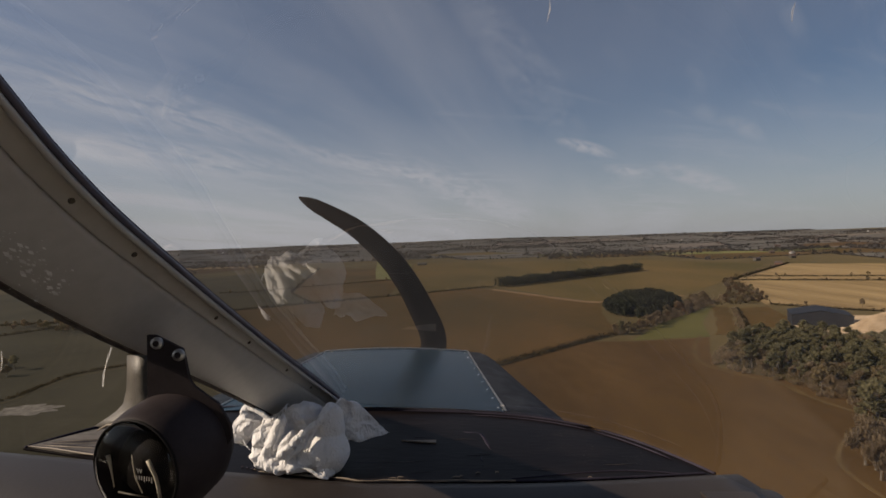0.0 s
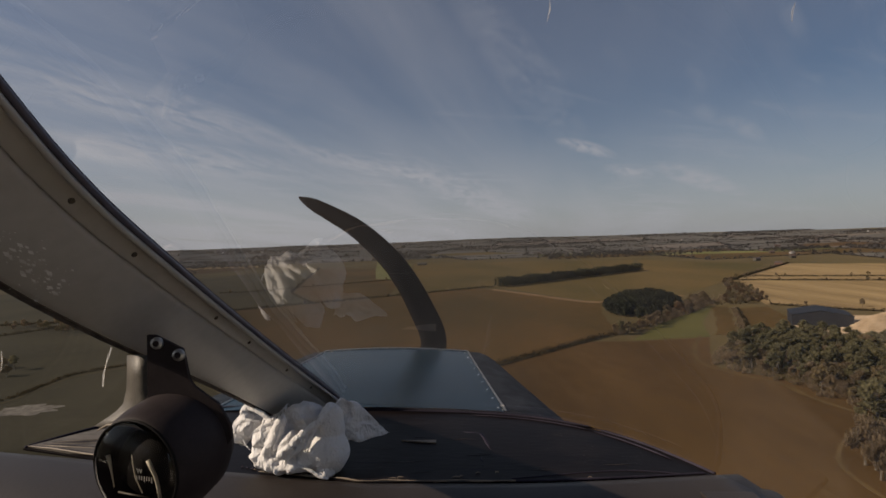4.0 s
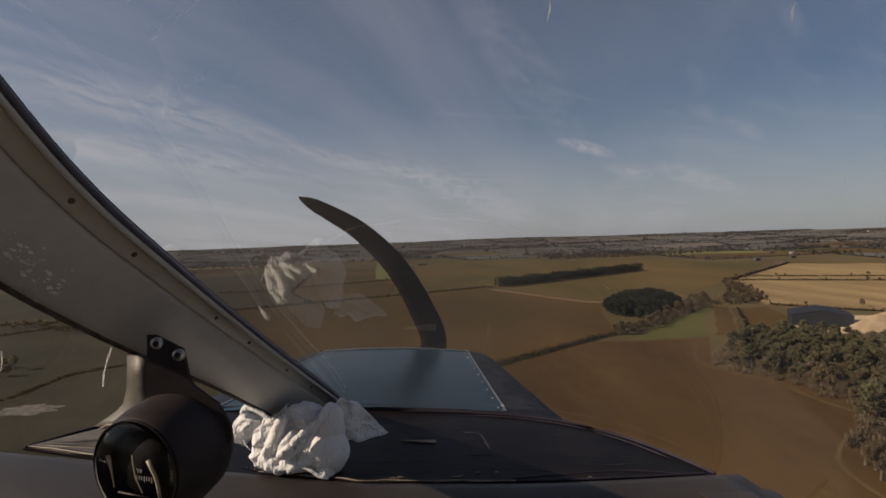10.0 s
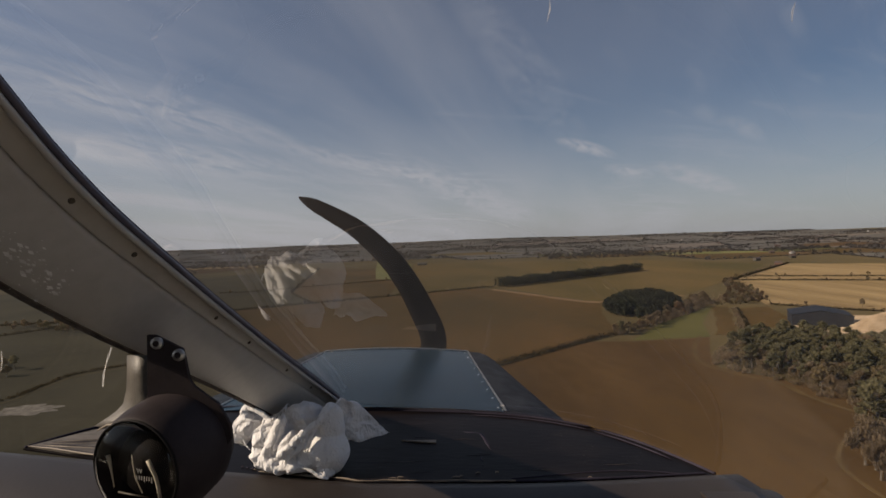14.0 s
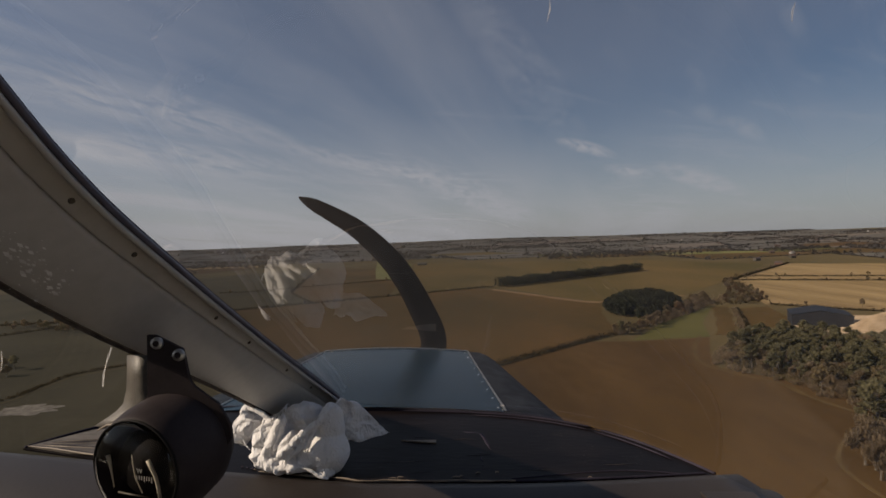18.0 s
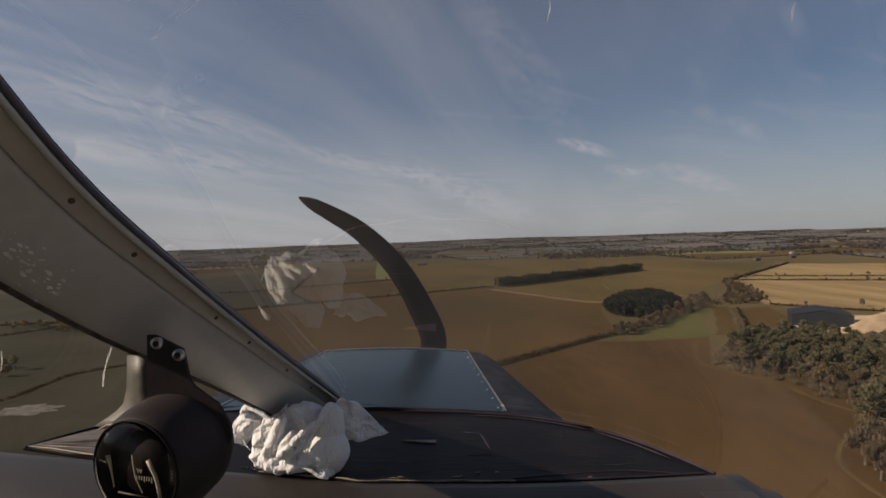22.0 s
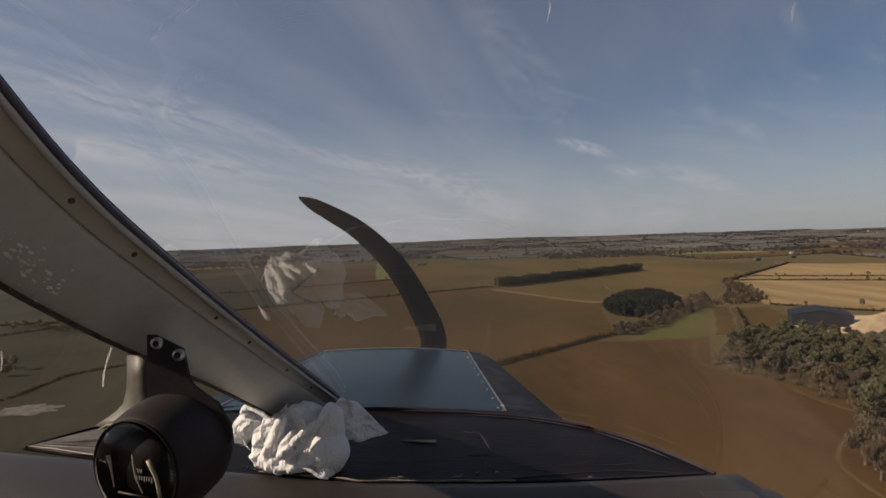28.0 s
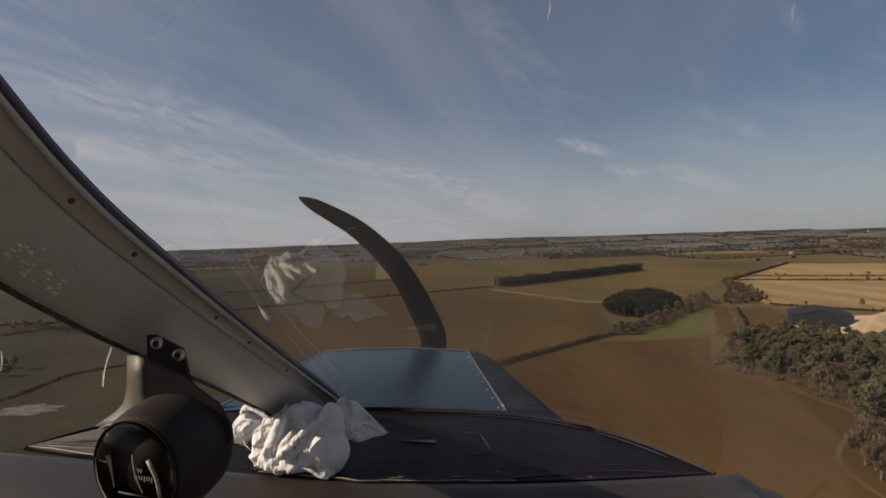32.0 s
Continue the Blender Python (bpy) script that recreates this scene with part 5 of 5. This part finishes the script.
def plate(pts, thick, mat, name, label=""):
    """A flat plate of that outline, extruded away from the camera."""
    n = (Vector(pts[1]) - Vector(pts[0])).cross(Vector(pts[2]) - Vector(pts[0])).normalized()
    if n.y < 0:
        n = -n
    bm = loft(bmesh.new(), [[Vector(p) for p in pts], [Vector(p) + n * thick for p in pts]])
    es = list(bm.edges)
    bmesh.ops.bevel(bm, geom=es, offset=0.0008, segments=1, affect="EDGES")
    return part(name, bm, mat, compass, label)


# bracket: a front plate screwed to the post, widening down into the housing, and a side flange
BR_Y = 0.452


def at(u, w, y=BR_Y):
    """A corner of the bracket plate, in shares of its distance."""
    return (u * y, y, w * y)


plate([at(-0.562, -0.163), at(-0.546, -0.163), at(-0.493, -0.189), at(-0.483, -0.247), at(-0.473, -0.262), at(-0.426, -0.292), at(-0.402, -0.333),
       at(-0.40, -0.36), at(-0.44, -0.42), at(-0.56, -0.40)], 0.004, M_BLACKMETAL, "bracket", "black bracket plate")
f0, f1 = 0.452, 0.475
rings = []
for lx, lz, rx in ((-0.599, -0.202, -0.561), (-0.599, -0.240, -0.561), (-0.600, -0.267, -0.560), (-0.606, -0.293, -0.556), (-0.620, -0.308, -0.550), (-0.640, -0.322, -0.545), (-0.662, -0.336, -0.528)):
    l, r = Vector((lx * f1, f1, lz * f1)), Vector((rx * f0, f0, lz * f0))
    rings.append([l, l.lerp(r, 0.5) + Vector((0, -0.003, 0)), r, r + Vector((0, 0.004, 0)), l + Vector((0, 0.004, 0))])
bm = loft(bmesh.new(), rings)
part("bracket_flange", bm, M_FLANGE, compass, "grey side flange", True)
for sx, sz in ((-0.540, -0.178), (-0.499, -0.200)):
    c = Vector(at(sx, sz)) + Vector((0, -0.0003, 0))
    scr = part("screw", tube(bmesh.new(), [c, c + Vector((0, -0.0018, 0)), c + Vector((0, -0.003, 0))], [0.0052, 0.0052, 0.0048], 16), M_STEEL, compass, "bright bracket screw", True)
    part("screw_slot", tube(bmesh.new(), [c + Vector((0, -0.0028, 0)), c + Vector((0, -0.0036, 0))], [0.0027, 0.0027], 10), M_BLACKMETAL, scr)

# ---------------------------------------------------------------- crumpled cloth on the shelf

def crease(p, seed, size):
    """Sharp pleats in several directions, as in a crushed cloth."""
    rnd = random.Random(seed)
    wv = noise.noise_vector(p * 22 + Vector((seed, 1.7, 0))) * 0.010
    total = 0.0
    for k in range(4):
        d = Vector((rnd.uniform(-1, 1), rnd.uniform(-0.4, 0.4), rnd.uniform(-1, 1))).normalized()
        s = (p + wv).dot(d) / (size * rnd.uniform(0.7, 1.5)) + rnd.random()
        total += abs(s - math.floor(s) - 0.5) * 2 - 0.5
    return total / 4


def crumple():
    bm = bmesh.new()
    G = 0.000303        # one unit of the cloth's own layout grid, in metres
    X0, Z0 = -0.3677, -0.2266

    def spot_at(u, v, y):
        k = y / 0.85
        return Vector(((X0 + u * G) * k, y, (Z0 - v * G) * k))

    def lobe(u, v, ru, rv, lean, y, deep, seed, amp=0.004, size=0.022):
        c = spot_at(u, v, y)
        ca, sa = math.cos(radians(lean)), math.sin(radians(lean))
        for vert in bmesh.ops.create_icosphere(bm, subdivisions=5, radius=1.0)["verts"]:
            d = vert.co.normalized()
            lx, lz = d.x * ru * G, d.z * rv * G
            p = c + Vector((lx * ca - lz * sa, d.y * deep, lx * sa + lz * ca))
            p += d * (crease(p, seed, size) * amp * 2 + 0.004 * noise.noise(p * 30 + Vector((seed, 0, 0))))
            p.z = max(p.z, DASH_Z + 0.0015)
            vert.co = p

    def fold(points, radii, seed):
        line = spline([spot_at(*q) for q in points], 7)
        n = len(line)
        rr = [max(0.0015, G * (radii[0] + (radii[1] - radii[0]) * i / (n - 1)) * (0.85 + 0.3 * math.sin(math.pi * i / (n - 1)))) for i in range(n)]
        rr[0], rr[-1] = 0.0008, 0.0008
        base = len(bm.verts)
        tube(bm, line, rr, 14)
        bm.verts.ensure_lookup_table()
        for vert in bm.verts[base:]:
            vert.co += Vector((0.3, -0.4, 0.5)) * crease(vert.co, seed, 0.012) * 0.004

    # the broad smooth lobe, and the lit hem that runs down across it
    lobe(622, 190, 66, 125, 8, 0.842, 0.030, 1, 0.0030, 0.034)
    lobe(600, 325, 112, 130, -4, 0.838, 0.036, 2, 0.0034, 0.034)
    lobe(585, 425, 70, 52, 10, 0.828, 0.026, 22, 0.0020, 0.03)
    lobe(505, 330, 95, 95, 20, 0.838, 0.030, 23, 0.0022, 0.04)
    fold([(648, 82, 0.83), (560, 165, 0.815), (470, 232, 0.806), (405, 300, 0.802), (330, 368, 0.806)], (15, 24), 3)
    fold([(565, 170, 0.822), (500, 262, 0.808), (430, 330, 0.804), (380, 372, 0.806)], (8, 16), 33)
    # the upper lobe behind it
    lobe(478, 140, 108, 88, -8, 0.868, 0.036, 4, 0.0052, 0.024)
    lobe(405, 235, 78, 120, -28, 0.862, 0.034, 5, 0.0030, 0.026)
    lobe(324, 252, 44, 132, -20, 0.828, 0.018, 61, 0.0018, 0.034)
    lobe(372, 300, 36, 92, -26, 0.822, 0.016, 62, 0.0018, 0.030)
    lobe(282, 318, 34, 66, -14, 0.826, 0.016, 63, 0.0022, 0.026)
    fold([(372, 118, 0.852), (338, 210, 0.832), (290, 300, 0.822), (262, 350, 0.822)], (10, 12), 6)
    # gathered petals towards the compass
    lobe(268, 236, 78, 50, 34, 0.850, 0.026, 10, 0.0030, 0.02)
    lobe(196, 186, 96, 62, -12, 0.868, 0.030, 11, 0.0046, 0.018)
    lobe(150, 226, 52, 72, 8, 0.862, 0.026, 12, 0.0044, 0.018)
    lobe(176, 104, 38, 30, -20, 0.874, 0.020, 13, 0.0030, 0.02)
    fold([(158, 92, 0.862), (225, 112, 0.854), (285, 150, 0.848), (330, 178, 0.846)], (14, 12), 14)
    fold([(110, 185, 0.856), (160, 160, 0.846), (225, 172, 0.842)], (13, 9), 15)
    fold([(205, 270, 0.842), (225, 215, 0.836), (285, 182, 0.836), (330, 176, 0.84)], (12, 10), 16)
    # the crushed lower edge
    lobe(250, 345, 56, 62, 30, 0.842, 0.024, 17, 0.0040, 0.018)
    lobe(320, 385, 92, 50, -14, 0.828, 0.026, 18, 0.0046, 0.016)
    lobe(420, 392, 84, 52, -4, 0.824, 0.026, 19, 0.0040, 0.018)
    fold([(205, 330, 0.834), (245, 385, 0.818), (330, 418, 0.806), (430, 428, 0.802)], (10, 13), 20)
    fold([(420, 405, 0.808), (500, 425, 0.804), (560, 462, 0.80), (612, 474, 0.802)], (9, 10), 21)
    # pleats that fan out over the top from where the cloth was pinched
    fan = [[(-0.276, 0.817, -0.312), (-0.286, 0.829, -0.286), (-0.290, 0.860, -0.276), (-0.294, 0.886, -0.300)],
           [(-0.269, 0.819, -0.298), (-0.277, 0.843, -0.275), (-0.280, 0.880, -0.281), (-0.284, 0.902, -0.320)],
           [(-0.262, 0.823, -0.292), (-0.269, 0.857, -0.271), (-0.272, 0.893, -0.282), (-0.275, 0.912, -0.325)],
           [(-0.250, 0.829, -0.285), (-0.254, 0.850, -0.258), (-0.258, 0.886, -0.264), (-0.262, 0.910, -0.310)]]
    lines = [[(-0.298, 0.822, -0.317), (-0.311, 0.830, -0.306), (-0.322, 0.838, -0.295)],
             [(-0.210, 0.806, -0.290), (-0.204, 0.821, -0.272), (-0.192, 0.829, -0.257)]]
    for k in range(9):
        w = k * 3 / 8
        a, b = fan[min(int(w), 2)], fan[min(int(w), 2) + 1]
        lines.append([Vector(p).lerp(Vector(q), w - min(int(w), 2)) + Vector((0, 0, 0.0012)) for p, q in zip(a, b)])
    for k, line in enumerate(lines):
        pts = spline(line, 6)
        m = len(pts) - 1
        base = len(bm.verts)
        tube(bm, pts, [max(0.0008, 0.0021 * math.sin(math.pi * (0.12 + 0.80 * i / m))) for i in range(m + 1)], 12)
        bm.verts.ensure_lookup_table()
        for vert in bm.verts[base:]:
            vert.co += Vector((0.6, 0, 0.6)) * crease(vert.co, 60 + k, 0.014) * 0.003
    # a loose corner drawn out beside the post
    n = 26
    a, b, c = Vector((-0.180, 0.868, -0.256)), Vector((-0.163, 0.877, -0.3215)), Vector((-0.093, 0.915, -0.320))
    d = Vector((-0.143, 0.888, -0.257))
    ring = []
    thick = Vector((-0.005, 0.006, -0.001))
    for i in range(n + 1):
        row = []
        for j in range(n + 1):
            u, w = i / n, j / n
            p = (a * (1 - u) + d * u) * (1 - w) + (b * (1 - u) + c * u) * w
            p.y += 0.009 * noise.noise(Vector((u * 2.6 + w * 2, w * 2.0 - u, 4.4))) - 0.010 * math.sin(math.pi * u) + 0.006 * crease(p, 51, 0.03) + 0.007 * crease(p, 77, 0.013)
            p.z += 0.010 * math.sin(math.pi * u) * (1 - w) + 0.004 * noise.noise(Vector((u * 4, w * 3, 9.1)))
            row.append(p)
        ring.append(row + [p + thick for p in row[::-1]])
    loft(bm, ring)
    me_ob = part("crumpled_cloth", bm, M_CLOTH, None, "", True)
    me_ob.matrix_world = CABIN.copy()
    skin = me_ob.modifiers.new("skin", "REMESH")
    skin.mode, skin.voxel_size, skin.use_smooth_shade = "VOXEL", 0.0012, True
    for kind, size, strength in (("VORONOI", 0.034, 0.0026),):
        tex = bpy.data.textures.new("crumple", kind)
        tex.noise_scale, tex.distance_metric = size, "DISTANCE"
        tex.weight_1, tex.weight_2 = -1.0, 1.0
        dent = me_ob.modifiers.new("dent", "DISPLACE")
        dent.texture, dent.strength, dent.mid_level, dent.texture_coords = tex, strength, 0.4, "LOCAL"
    soft = me_ob.modifiers.new("soft", "SMOOTH")
    soft.factor, soft.iterations = 0.5, 4
    return tagged(me_ob, "crumpled white cloth stuffed at the foot of the post", "cloth")


crumple()
